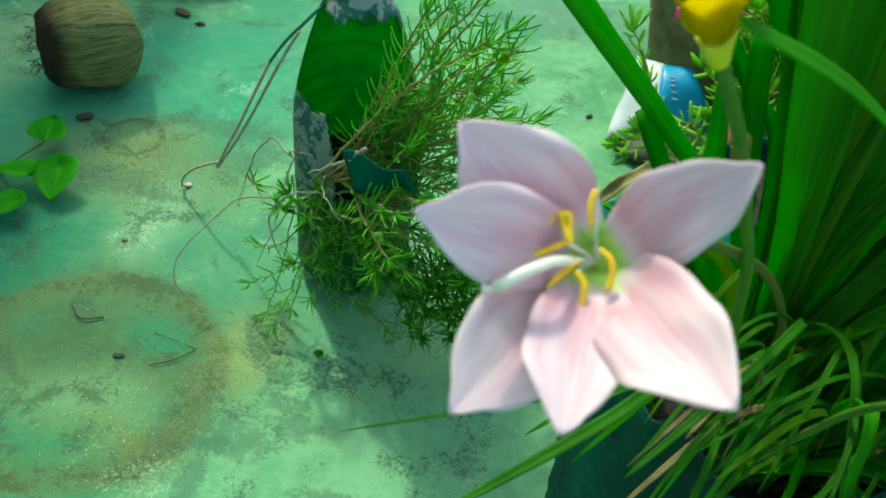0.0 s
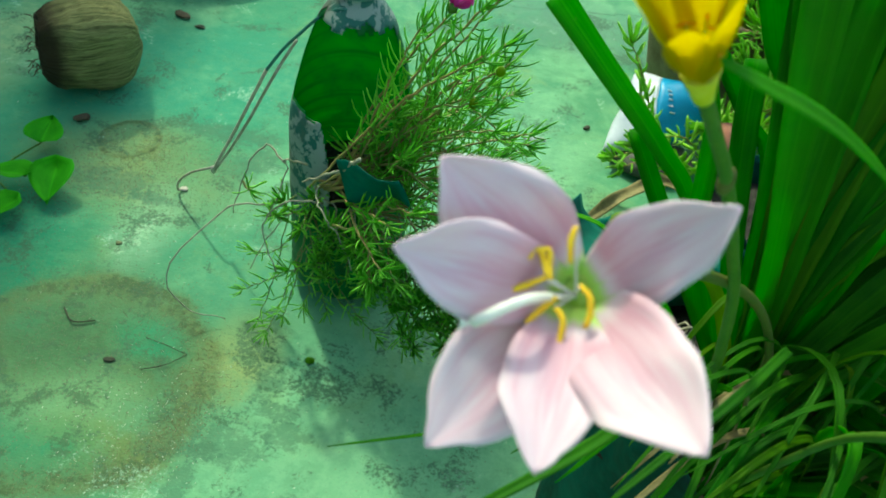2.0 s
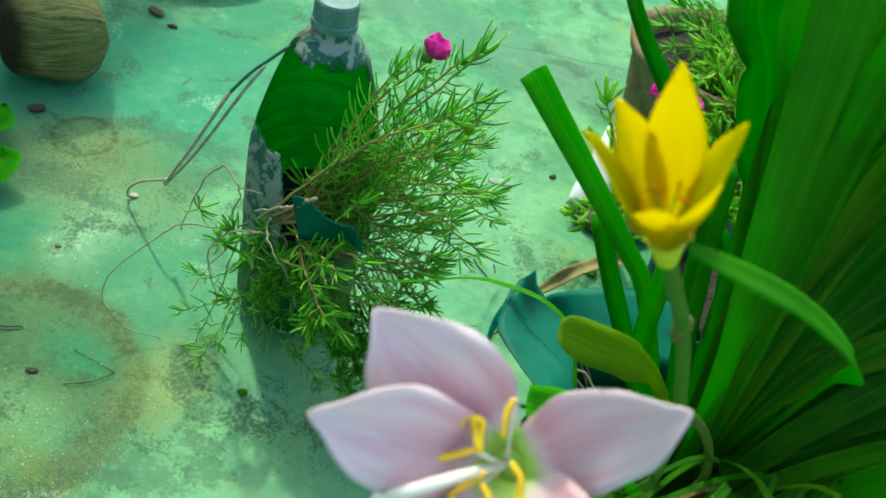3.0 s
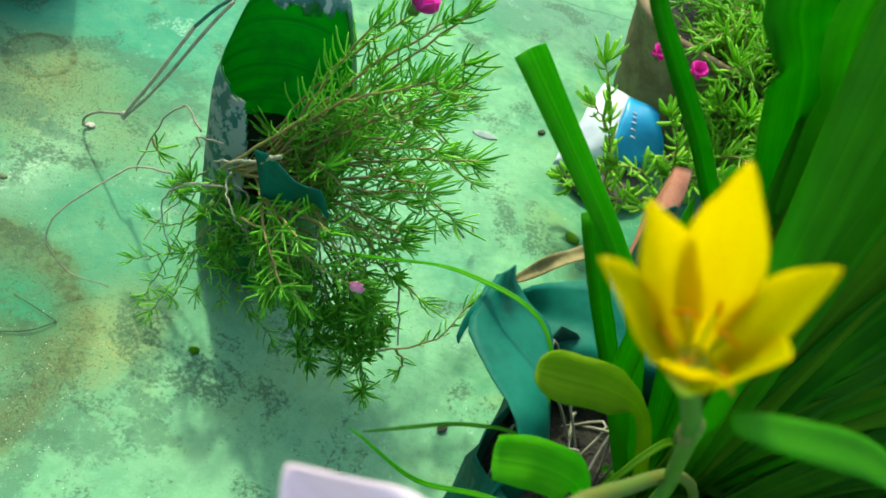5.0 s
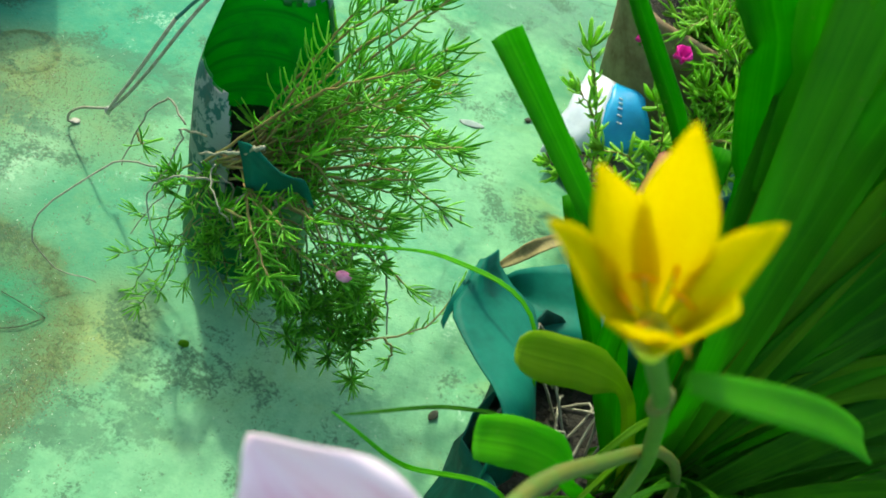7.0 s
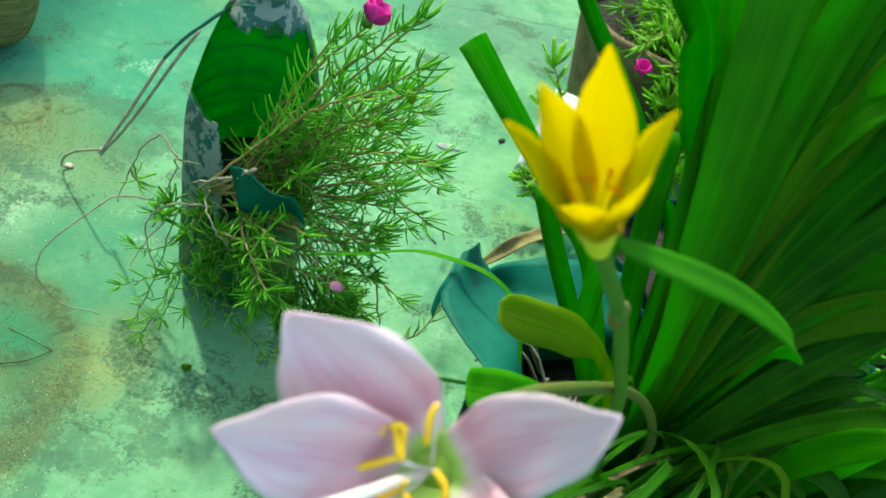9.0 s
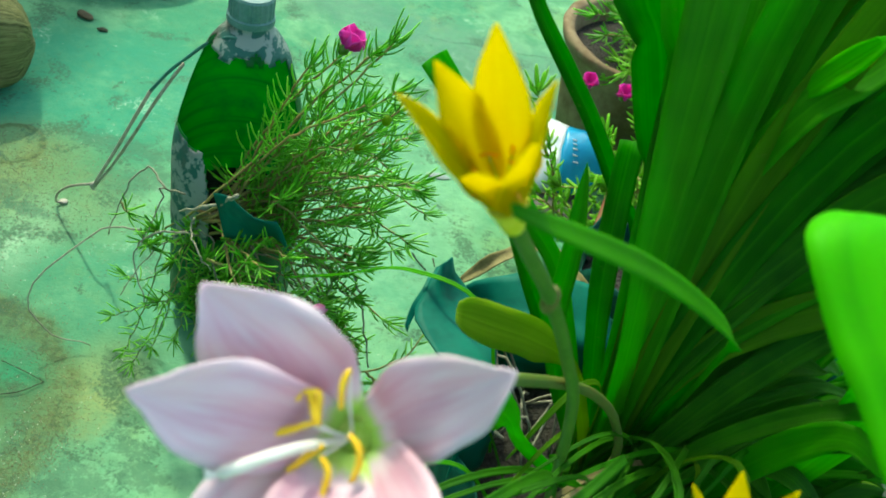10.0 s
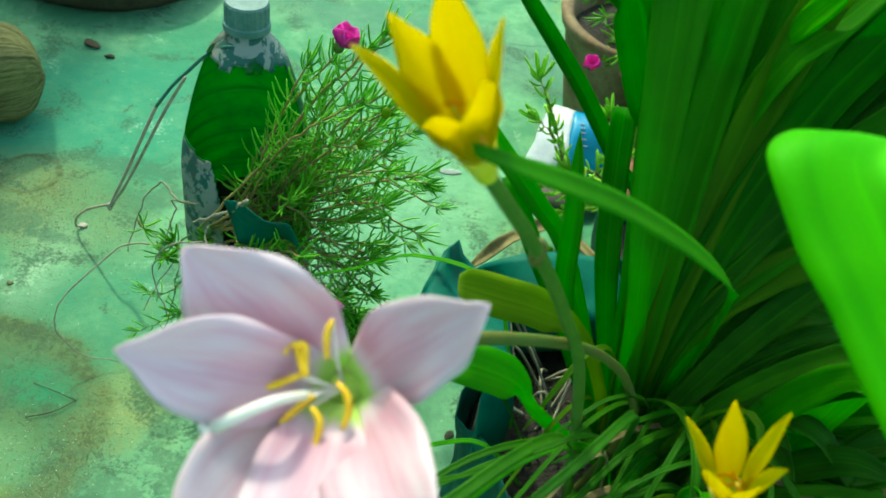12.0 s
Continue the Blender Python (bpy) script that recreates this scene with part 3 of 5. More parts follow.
fan(0.165, 0.100, 0.310, 0.0230, wave=0.05)
# low strap leaves in shade: the shade is put into this darker green
fan(0.185, 0.080, 0.280, 0.0200, GRASS)
fan(0.200, 0.050, 0.250, 0.0190, GRASS)
fan(0.215, 0.030, 0.215, 0.0180, GRASS)
fan(0.220, 0.000, 0.180, 0.0160, GRASS)
fan(0.225, -0.030, 0.150, 0.0170, GRASS)
for i, (reach, back, top) in enumerate(((0.0, 0.10, 0.40), (0.06, 0.09, 0.36), (0.10, 0.05, 0.33), (0.15, 0.04, 0.28), (0.18, 0.01, 0.23), (0.19, -0.03, 0.19))):
    fan(reach, back, top, 0.015, (STRAP, OLIVE, STRAP, GRASS)[i % 4], near=-0.035)
for i, (reach, back, top) in enumerate(((0.04, 0.26, 0.36), (0.10, 0.24, 0.33), (0.16, 0.22, 0.29), (0.22, 0.18, 0.24), (0.25, 0.12, 0.19))):
    fan(reach, back, top, 0.026, STRAP, near=0.05)
leaf([(0.258, 0.545, 0.33), (0.248, 0.572, 0.38), (0.243, 0.588, 0.416)], 0.014, fold=0.3, tip=0.95, label="strap leaf cut straight across its end")
rnd = random.Random(15)
for i in range(30):
    a = radians(rnd.uniform(-75, 100))
    d = Vector((math.cos(a), math.sin(a), 0))
    r, h = rnd.uniform(0.06, 0.17), rnd.uniform(0.07, 0.20)
    foot = CROWN + Vector((rnd.uniform(-0.02, 0.04), rnd.uniform(-0.04, 0.02), 0))
    leaf([foot, foot + d * r * 0.3 + Vector((0, 0, h * 0.6)), foot + d * r * 0.65 + Vector((0, 0, h * 0.95)), foot + d * r + Vector((0, 0, h))], rnd.uniform(0.009, 0.016), (GRASS, GRASS, STRAP)[i % 3], (-0.2, -0.5, 0.8), base=False, fold=0.45)
leaf([(0.290, 0.540, 0.36), (0.284, 0.532, 0.44), (0.290, 0.524, 0.488), (0.305, 0.526, 0.507), (0.317, 0.529, 0.525), (0.334, 0.532, 0.550)], 0.017, BRIGHT, (-0.5, -0.5, 0.7), n=24)
leaf([(0.2921, 0.5485, 0.3441), (0.2736, 0.5511, 0.4003), (0.2590, 0.5486, 0.4419), (0.2429, 0.5442, 0.4856), (0.2243, 0.5345, 0.5250), (0.222, 0.555, 0.600), (0.235, 0.600, 0.680)], 0.026, BRIGHT, (-0.3, -0.5, 0.7), n=30, wave=0.12)
leaf([(0.2662, 0.5639, 0.3945), (0.2483, 0.5645, 0.4392), (0.2294, 0.5652, 0.4810), (0.2079, 0.5598, 0.5174), (0.212, 0.600, 0.600), (0.240, 0.660, 0.680)], 0.028, STRAP, (-0.3, -0.5, 0.7), n=30, wave=0.05)
# the lit tip comes from the brighter leaf colour
leaf([(0.2865, 0.5378, 0.4505), (0.2867, 0.5318, 0.4843), (0.2897, 0.5263, 0.5003), (0.2942, 0.5192, 0.5156), (0.2981, 0.5117, 0.5306)], 0.0125, SUNLIT, (-0.3, -0.6, 0.7), "young leaf, light on its tip put into its bright green", n=26, profile=lambda q: 0.3 if q < 0.5 else 0.3 + 0.7 * math.sin(math.pi * (q - 0.5) / 0.5) ** 0.7)
# thinner upright stalk-like leaves on the open side
leaf([(0.2720, 0.5797, 0.3505), (0.2488, 0.5878, 0.3812), (0.2217, 0.5953, 0.4142), (0.1981, 0.6039, 0.4372), (0.1719, 0.6116, 0.4635), (0.142, 0.640, 0.498)], 0.0090, fold=0.6, tip=0.3, n=22)
leaf([(0.2377, 0.5631, 0.3257), (0.2097, 0.5738, 0.3568), (0.1810, 0.5822, 0.3821), (0.1519, 0.5875, 0.4085), (0.1286, 0.5897, 0.4308)], 0.0150, BRIGHT, fold=0.35, tip=0.95, n=22, label="strap leaf cut straight across its end", profile=lambda q: 0.55 + 0.45 * q)
leaf([(0.2415, 0.5606, 0.2898), (0.2160, 0.5716, 0.3267), (0.1920, 0.5883, 0.3604)], 0.0110, fold=0.6, tip=0.8)
leaf([(0.240, 0.530, 0.31), (0.226, 0.535, 0.38), (0.218, 0.550, 0.42)], 0.011, fold=0.45)
# the drooping broad leaves near the torn rim
leaf([(0.2651, 0.5090, 0.2910), (0.2439, 0.5034, 0.3309), (0.2162, 0.4845, 0.3589), (0.1927, 0.4634, 0.3809), (0.1722, 0.4451, 0.4001)], 0.0200, LIMP, (-0.35, -0.6, 0.7), "broad olive leaf with a browned tip", fold=0.12, n=34, wave=0.08, profile=lambda q: 0.35 if q < 0.42 else 0.35 + 0.65 * min(1, (q - 0.42) / 0.16) * (1 if q < 0.82 else math.sqrt(max(0.02, 1 - ((q - 0.82) / 0.18) ** 2))))
leaf([(0.2270, 0.4487, 0.3244), (0.2087, 0.4346, 0.3583), (0.1878, 0.4239, 0.3760), (0.1667, 0.4102, 0.3902)], 0.0190, BRIGHT, (-0.35, -0.55, 0.75), "broad bent leaf with a dry edge", fold=0.15, n=30, wave=0.08, profile=lambda q: 0.35 if q < 0.42 else 0.35 + 0.65 * min(1, (q - 0.42) / 0.16) * (1 if q < 0.85 else 1 - 2.2 * (q - 0.85)))
# a narrow leaf arching across, and a bright broad one by the path of the eye
leaf([(0.304, 0.505, 0.300), (0.290, 0.462, 0.400), (0.255, 0.394, 0.470), (0.209, 0.354, 0.517), (0.1630, 0.3220, 0.5480)], 0.0090, STRAP, (0.3, -0.2, 0.9), fold=0.15, n=26, profile=lambda q: 0.35 if q < 0.45 else 0.35 + 0.65 * math.sin(math.pi * min(1, (q - 0.45) / 0.55)) ** 0.6)
left_edge = curve([(0.360, 0.500, 0.24), (0.346, 0.458, 0.39), (0.291, 0.398, 0.510), (0.245, 0.358, 0.546), (0.2278, 0.3392, 0.5507), (0.2370, 0.319, 0.5395), (0.2515, 0.300, 0.527), (0.2835, 0.250, 0.500)], 48)
wide = Vector((0.052, 0.002, 0.012))
rows = []
for i, p in enumerate(left_edge):
    w = min(1.0, 0.35 + 0.9 * i / 24)
    rows.append([p + wide * w * j / 12 + Vector((0, -0.1, -1)).normalized() * 0.004 * w * (math.exp(-((j - 5.5) / 1.6) ** 2) + 0.12 * math.sin(i * 0.8 + j)) for j in range(13)])
# sun glare on this leaf is painted in by the brighter green
part("leaf", sheet(bmesh.new(), rows), SUNLIT, spider, "large bent-over leaf, full sun put into its bright green", thick=0.0007)
# clipped leaves low in the clump, with pale cut ends
rnd = random.Random(29)
for i in range(16):
    a = radians(rnd.uniform(-45, 40))
    d = Vector((math.cos(a), math.sin(a), 0))
    foot = CROWN + Vector((rnd.uniform(-0.03, 0.05), rnd.uniform(-0.07, 0.02), 0.0))
    r, h = rnd.uniform(0.05, 0.16), rnd.uniform(0.03, 0.10)
    pts = [foot, foot + d * r * 0.4 + Vector((0, 0, h * 0.7)), foot + d * r * 0.8 + Vector((0, 0, h)), foot + d * r + Vector((0, 0, h * 0.98))]
    width = rnd.uniform(0.010, 0.016)
    stump = leaf(pts, width, (STRAP, GRASS, BRIGHT)[i % 2], (0, -0.2, 1), base=False, fold=0.7, tip=0.9, label="strap leaf clipped short")
    rim_line = strap([pts[3] - d * 0.0012, pts[3] + d * 0.0002, pts[3] + d * 0.0016], width * 0.95, (0, -0.2, 1), 0.7, 3, 6, profile=lambda q: 1.0)
    rim_line.transform(LEAN)
    part("cut_edge", rim_line, CUTEDGE, stump, "pale dry cut edge", thick=0.0014)
# lower leaves lying out over the rim
rnd = random.Random(5)
for i in range(16):
    a = radians(-150 + i * 17)
    r = rnd.uniform(0.16, 0.24)
    top = rnd.uniform(0.03, 0.09)
    d = Vector((math.cos(a), math.sin(a), 0))
    if d.x < 0.1 or d.y < -0.6:
        continue
    leaf([CROWN + d * r * 0.3 + Vector((0, 0, top)), CROWN + d * r * 0.65 + Vector((0, 0, top * 1.35)), CROWN + d * r + Vector((0, 0, top * rnd.uniform(0.2, 1.1)))], rnd.uniform(0.009, 0.016), (STRAP, GRASS)[i % 2], (0, -0.2, 1), base=False)

# ---- rain lilies: grassy leaves ----
rain = thing("rain_lily_clump", CROWN + Vector((-0.02, -0.05, 0)), "thin grassy rain lily leaves arching out of a teal bag", "plant")
leaning.add(rain.name)
rnd = random.Random(11)
for i in range(78):
    a = radians(rnd.uniform(-62, 50))
    foot = CROWN + Vector((rnd.uniform(-0.03, 0.07), rnd.uniform(-0.075, 0.03), 0.0))
    d = Vector((math.cos(a), math.sin(a), 0))
    r, h = rnd.uniform(0.07, 0.24), rnd.uniform(0.02, 0.13)
    tip = foot + d * r + Vector((0, 0, h * rnd.uniform(0.5, 1.1)))
    if tip.y < 0.40:
        tip.z = min(tip.z, 0.36)
    broad = i % 3 == 0
    pts = [foot, foot + d * r * 0.35 + Vector((0, 0, h * 0.6)), foot + d * r * 0.72 + Vector((0, 0, h * 0.92)), tip]
    part("leaf", strap(pts, rnd.uniform(0.008, 0.013) if broad else rnd.uniform(0.0035, 0.006), (0.05, -0.3, 1), 0.3, 18, 4, tip=0.15, seed=i), (STRAP, GRASS, GRASS)[i % 9 // 3] if broad else (GRASS, GRASS, STRAP, BRIGHT)[i % 4] if i % 13 else DRYLEAF, rain, thick=0.0005)
# narrow blades that stand up out of the tangle
for i in range(46):
    a = radians(rnd.uniform(-95, 60))
    foot = CROWN + Vector((rnd.uniform(-0.03, 0.10), rnd.uniform(-0.08, 0.02), 0.0))
    d = Vector((math.cos(a), math.sin(a), 0))
    r, h = rnd.uniform(0.04, 0.20), rnd.uniform(0.05, 0.15)
    pts = [foot, foot + d * r * 0.25 + Vector((0, 0, h * 0.7)), foot + d * r * 0.65 + Vector((0, 0, h)), foot + d * r + Vector((0, 0, h * rnd.uniform(0.55, 1.0)))]
    if pts[3].y < 0.40:
        pts[3].z = min(pts[3].z, 0.35)
    part("leaf", strap(pts, rnd.uniform(0.003, 0.007), (0.05, -0.3, 1), 0.5, 16, 4, tip=0.12, seed=i + 400), (GRASS, STRAP, GRASS, GRASS, OLIVE)[i % 5] if i % 17 else DRYLEAF, rain, thick=0.0005)
# thin ones that lean out over the rim towards the open floor
for i in range(40):
    a = radians(rnd.uniform(-152, -105))
    foot = Vector((rnd.uniform(0.262, 0.40), rnd.uniform(0.445, 0.515), 0.225))
    d = Vector((math.cos(a), math.sin(a), 0))
    r, h = rnd.uniform(0.08, 0.17), rnd.uniform(0.055, 0.13)
    tip = foot + d * r + Vector((0, 0, h * rnd.uniform(0.55, 0.95)))
    pts = [foot, foot + d * r * 0.22 + Vector((0, 0, h * 0.75)), foot + d * r * 0.6 + Vector((0, 0, h * 1.02)), tip]
    part("leaf", strap(pts, rnd.uniform(0.0022, 0.0044), (0.05, -0.3, 1), 0.3, 18, 4, tip=0.1, seed=i + 200), (GRASS, GRASS, GRASS, STRAP, GRASS, OLIVE)[i % 6] if i % 14 else DRYLEAF, rain, thick=0.0005)
for pts, w, m in (
    ([(0.265, 0.470, 0.24), (0.225, 0.40, 0.37), (0.170, 0.335, 0.385), (0.122, 0.298, 0.372)], 0.0050, GRASS),
    ([(0.270, 0.465, 0.24), (0.240, 0.40, 0.375), (0.180, 0.372, 0.365), (0.066, 0.386, 0.282)], 0.0022, GRASS),
    ([(0.275, 0.470, 0.24), (0.255, 0.41, 0.38), (0.222, 0.36, 0.40), (0.180, 0.315, 0.385)], 0.0040, GRASS),
    ([(0.225, 0.500, 0.25), (0.200, 0.55, 0.305), (0.150, 0.575, 0.300), (0.105, 0.63, 0.23), (0.064, 0.647, 0.197)], 0.0030, BRIGHT),
    ([(0.235, 0.470, 0.24), (0.205, 0.470, 0.27), (0.165, 0.48, 0.245), (0.118, 0.42, 0.36)], 0.0028, BRIGHT),
    ([(0.240, 0.485, 0.24), (0.210, 0.500, 0.28), (0.170, 0.47, 0.32), (0.122, 0.41, 0.376)], 0.0020, GRASS),
):
    part("leaf", strap(pts, w, (0.05, -0.3, 1), 0.3, 28, 4, tip=0.1), m, rain, thick=0.0005)


# ---- the blooms ----
def petal_cup(at, face, r):
    """A shallow green cup in the heart of a bloom."""
    bm = ball((0, 0, 0), (r, r, r * 0.22), 2)
    bm.transform(Matrix.Translation(at) @ Vector(face).to_track_quat("Z", "Y").to_matrix().to_4x4())
    return bm


def bloom(owner, throat, face, tips, material, anther, reach, ruffle, bulge=0.2, cup=0.16, stamens=6, spread=1.0, peak=0.52, blunt=0.72, foot=0.12):
    """Six petals round a throat, stamens and style."""
    face = Vector(face).normalized()
    throat = Vector(throat)
    flower = part("flower", tube(bmesh.new(), curve([throat - face * 0.012, throat - face * 0.005, throat + face * 0.001], 8), lambda s: 0.0026 + 0.0026 * s, 14, False), THROAT if material is PINK else YELLOWCUP, owner, thick=0.0006)
    for i, (tip, width, back) in enumerate(tips):
        d = (Vector(tip) - throat)
        d = (d - face * d.dot(face)).normalized()
        part("petal", petal(throat + d * 0.0028 - face * back, tip, face, width, bulge, cup, ruffle=ruffle, peak=peak, blunt=blunt, foot=foot, seed=i), material, flower, thick=0.0005)
    part("throat", petal_cup(throat, face, 0.0046 if material is PINK else 0.0050), THROAT if material is PINK else YELLOWCUP, flower)
    side = face.orthogonal().normalized()
    up = face.cross(side)
    rr = random.Random(3)
    for i in range(stamens):
        a = i * math.pi / 3 + 0.4
        d = side * math.cos(a) + up * math.sin(a)
        end = throat + face * reach * rr.uniform(0.8, 1.05) + d * reach * spread * rr.uniform(0.35, 0.8)
        part("stamen", tube(bmesh.new(), curve([throat + d * 0.0015, throat + face * reach * 0.5 + d * reach * 0.2 * spread, end], 7), 0.0003, 5), THROAT, flower)
        w = (d.cross(face) * rr.uniform(-1, 1) + d * rr.uniform(0.2, 1) - face * 0.2).normalized()
        part("anther", tube(bmesh.new(), curve([end - w * 0.0026, end + face * 0.0008, end + w * 0.0026], 7), lambda s: 0.0002 + 0.0003 * math.sin(math.pi * min(1, max(0, s))), 6), anther, flower)
    return flower


pink = thing("pink_rain_lily", (0.268, 0.480, 0.225), "open pale pink six-petalled rain lily on a curved stalk", "flower")
PC, PF = Vector((0.1597, 0.3119, 0.5073)), (-0.10, -0.73, 0.67)
part("stalk", tube(bmesh.new(), curve([(0.268, 0.480, 0.226), (0.284, 0.480, 0.290), (0.284, 0.470, 0.331), (0.272, 0.462, 0.364), (0.257, 0.450, 0.389), (0.240, 0.434, 0.411), (0.214, 0.402, 0.443), (0.185, 0.367, 0.472), PC - Vector(PF).normalized() * 0.012], 26), lambda s: 0.0020 + 0.0006 * s, 9), REDSTALK, pink, "reddish green stalk")
pink_flower = bloom(pink, PC, PF, [
    ((0.1203, 0.3168, 0.5391), 0.0250, 0.002), ((0.1148, 0.2910, 0.5317), 0.0200, 0.001), ((0.1886, 0.3088, 0.5472), 0.0185, 0.001),
    ((0.1553, 0.2608, 0.5012), 0.0205, -0.004), ((0.1862, 0.2577, 0.5244), 0.0235, 0.003), ((0.1302, 0.2704, 0.4884), 0.0230, 0.002)],
    PINK, ANTHER, 0.011, 0.12, 0.10, stamens=0, peak=0.54, blunt=0.74, foot=0.42)
for line in (
    ((0.1300, 0.2975, 0.5035), (0.1302, 0.2990, 0.5052), (0.1320, 0.2990, 0.5058), (0.1332, 0.2978, 0.5040), (0.1352, 0.2942, 0.5010)),
    ((0.1320, 0.2992, 0.5058), (0.1342, 0.2990, 0.5060), (0.1350, 0.2968, 0.5030), (0.1360, 0.2942, 0.5010)),
    ((0.1262, 0.2918, 0.4968), (0.1300, 0.2932, 0.4982), (0.1350, 0.2950, 0.5010)),
    ((0.1395, 0.3030, 0.5120), (0.1388, 0.3008, 0.5092), (0.1398, 0.2972, 0.5050)),
    ((0.1430, 0.2942, 0.5012), (0.1458, 0.2922, 0.5000), (0.1468, 0.2898, 0.4972), (0.1462, 0.2872, 0.4942)),
    ((0.1382, 0.2920, 0.4980), (0.1358, 0.2900, 0.4960), (0.1320, 0.2868, 0.4922)),
    ((0.1382, 0.2902, 0.4962), (0.1408, 0.2880, 0.4940), (0.1408, 0.2832, 0.4890)),
):
    line = [Vector(p) + Vector((0.0160, 0.0108, 0.0165)) for p in line]
    part("anther", tube(bmesh.new(), curve(line, 12), lambda q: 0.0006 + 0.0003 * math.sin(math.pi * q), 7), ANTHER, pink_flower)
    foot = Vector(line[-1] if line[0][0] < 0.1535 else line[0])
    part("stamen", tube(bmesh.new(), curve([PC, PC.lerp(foot, 0.5) + Vector(PF) * 0.002, foot], 8), 0.0004, 5), CREAM, pink_flower)
part("style", tube(bmesh.new(), curve([PC, PC + Vector((-0.006, -0.0075, 0.0055)), (0.1462, 0.2945, 0.5195), (0.1354, 0.2900, 0.5133)], 12), lambda s: 0.0009 + 0.0006 * s, 7), CREAM, pink_flower)
for k in range(3):
    a = k * 2.1
    e = Vector((0.1354, 0.2900, 0.5133))
    part("stigma_lobe", tube(bmesh.new(), curve([e, e + Vector((-0.0016, -0.0006, -0.0003)), e + Vector((-0.0022 + 0.001 * math.cos(a), -0.001, 0.0014 * math.sin(a)))], 6), 0.0006, 6), CREAM, pink_flower)

yellow = thing("yellow_rain_lily", (0.272, 0.472, 0.225), "bright yellow cup-shaped rain lily on a green stalk", "flower", "yellow rain lilies")
YC, YF = Vector((0.1800, 0.3575, 0.5510)), (-0.34, -0.37, 0.865)
stalk = part("stalk", tube(bmesh.new(), curve([(0.272, 0.472, 0.226), (0.243, 0.432, 0.39), (0.2235, 0.408, 0.452), (0.2045, 0.3840, 0.5000), (0.1915, 0.3690, 0.5270), YC - Vector(YF).normalized() * 0.008], 26), lambda s: 0.0027 - 0.0005 * s, 9), SCAPE, yellow)
part("sheath", ball((0.2046, 0.3842, 0.4995), (0.0029, 0.0029, 0.0060), 2), REDSTALK, yellow, "papery reddish sheath")
bloom(yellow, YC, YF, [
    ((0.1657, 0.3555, 0.5958), 0.0122, 0.001), ((0.1556, 0.3524, 0.5854), 0.0108, 0.001), ((0.1504, 0.3388, 0.5837), 0.0108, 0.002),
    ((0.1802, 0.3438, 0.5935), 0.0108, 0.001), ((0.1785, 0.3345, 0.5835), 0.0125, 0.002), ((0.1700, 0.3365, 0.5720), 0.0130, 0.001)],
    YELLOW, ORANGE, 0.0150, 0.06, -0.05, 0.20, spread=0.75, peak=0.55, blunt=0.72, foot=0.25)

low = thing("yellow_rain_lily", (0.285, 0.455, 0.225), "smaller yellow rain lily low in the clump", "flower", "yellow rain lilies")
LC, LF = Vector((0.2690, 0.3330, 0.4690)), (-0.25, 0.02, 0.95)
part("stalk", tube(bmesh.new(), curve([(0.285, 0.455, 0.226), (0.298, 0.41, 0.35), (0.282, 0.350, 0.435), LC - Vector(LF).normalized() * 0.008], 18), 0.0020, 8), SCAPE, low)
bloom(low, LC, LF, [
    ((0.2490, 0.3350, 0.4945), 0.0090, 0.001), ((0.2612, 0.3400, 0.4990), 0.0080, 0.001), ((0.2725, 0.3330, 0.5060), 0.0085, 0.001),
    ((0.2765, 0.3270, 0.4910), 0.0085, 0.001), ((0.2690, 0.3220, 0.4870), 0.0085, 0.001), ((0.2560, 0.3240, 0.4880), 0.0085, 0.001)],
    YELLOW, ORANGE, 0.005, 0.05, -0.13, 0.3)

# ---- green bottle planter ----
BX, BY, BR = -0.0135, 0.795, 0.0565
bottle = thing("bottle_planter", (BX, BY, 0), "cut-open green plastic bottle used as a planter, standing on the floor", "planter")
front = math.atan2(-0.93, 0.36)


def off_front(a):
    return (a - front + math.pi) % (2 * math.pi) - math.pi


def rim(d):
    """Height of the cut edge at an angle from the front."""
    return 0.145 + 0.012 * math.sin(d * 5) if d > -0.46 else 0.150 + 0.072 * min(1, (-0.46 - d) / 0.22) ** 0.5 + 0.002 * math.sin(d * 9)


def body_keep(a, z):
    d = off_front(a)
    edge = 0.0015 * math.sin(a * 7) + 0.0008 * math.sin(a * 17 + 1)
    return not (rim(d) + edge < z < 0.300 + 2 * edge and -1.75 < d < 1.10)


profile = [(0.012, 0.004), (0.034, 0.0), (0.044, 0.004), (0.052, 0.016)]
profile += [(BR - 0.0010 * max(0, math.sin(z * 160)) ** 3, z) for z in (0.022 + 0.003 * i for i in range(57))]
SHOULDER = [(0.0562, 0.192), (0.0550, 0.206), (0.0522, 0.224), (0.0480, 0.242), (0.0435, 0.260), (0.0380, 0.278), (0.0310, 0.297), (0.0240, 0.308), (0.0175, 0.316), (0.0155, 0.320), (0.0155, 0.326)]
profile += [(p.x, p.z) for p in curve([(r, 0, z) for r, z in SHOULDER], 46)][1:]
part("body", lathe(profile, 192, (BX, BY, 0), body_keep), BOTTLE, bottle, thick=0.0007)
lab = [(BR + 0.0008, 0.03 + 0.003 * i) for i in range(55)] + [(p.x + 0.0008, p.z) for p in curve([(r, 0, z) for r, z in SHOULDER], 60) if 0.194 < p.z < 0.25]
part("label", lathe(lab, 192, (BX, BY, 0), lambda a, z: -1.72 < off_front(a) < -0.45 + 0.03 * math.sin(z * 90) and 0.118 + 0.012 * math.sin(a * 6) + 0.006 * math.sin(a * 19) < z < rim(off_front(a)) - 0.001), LABEL, bottle, "worn grey-white label peeling off", thick=0.0003)
film = [(p.x + 0.0008, p.z) for p in curve([(r, 0, z) for r, z in SHOULDER], 46) if p.z > 0.285]
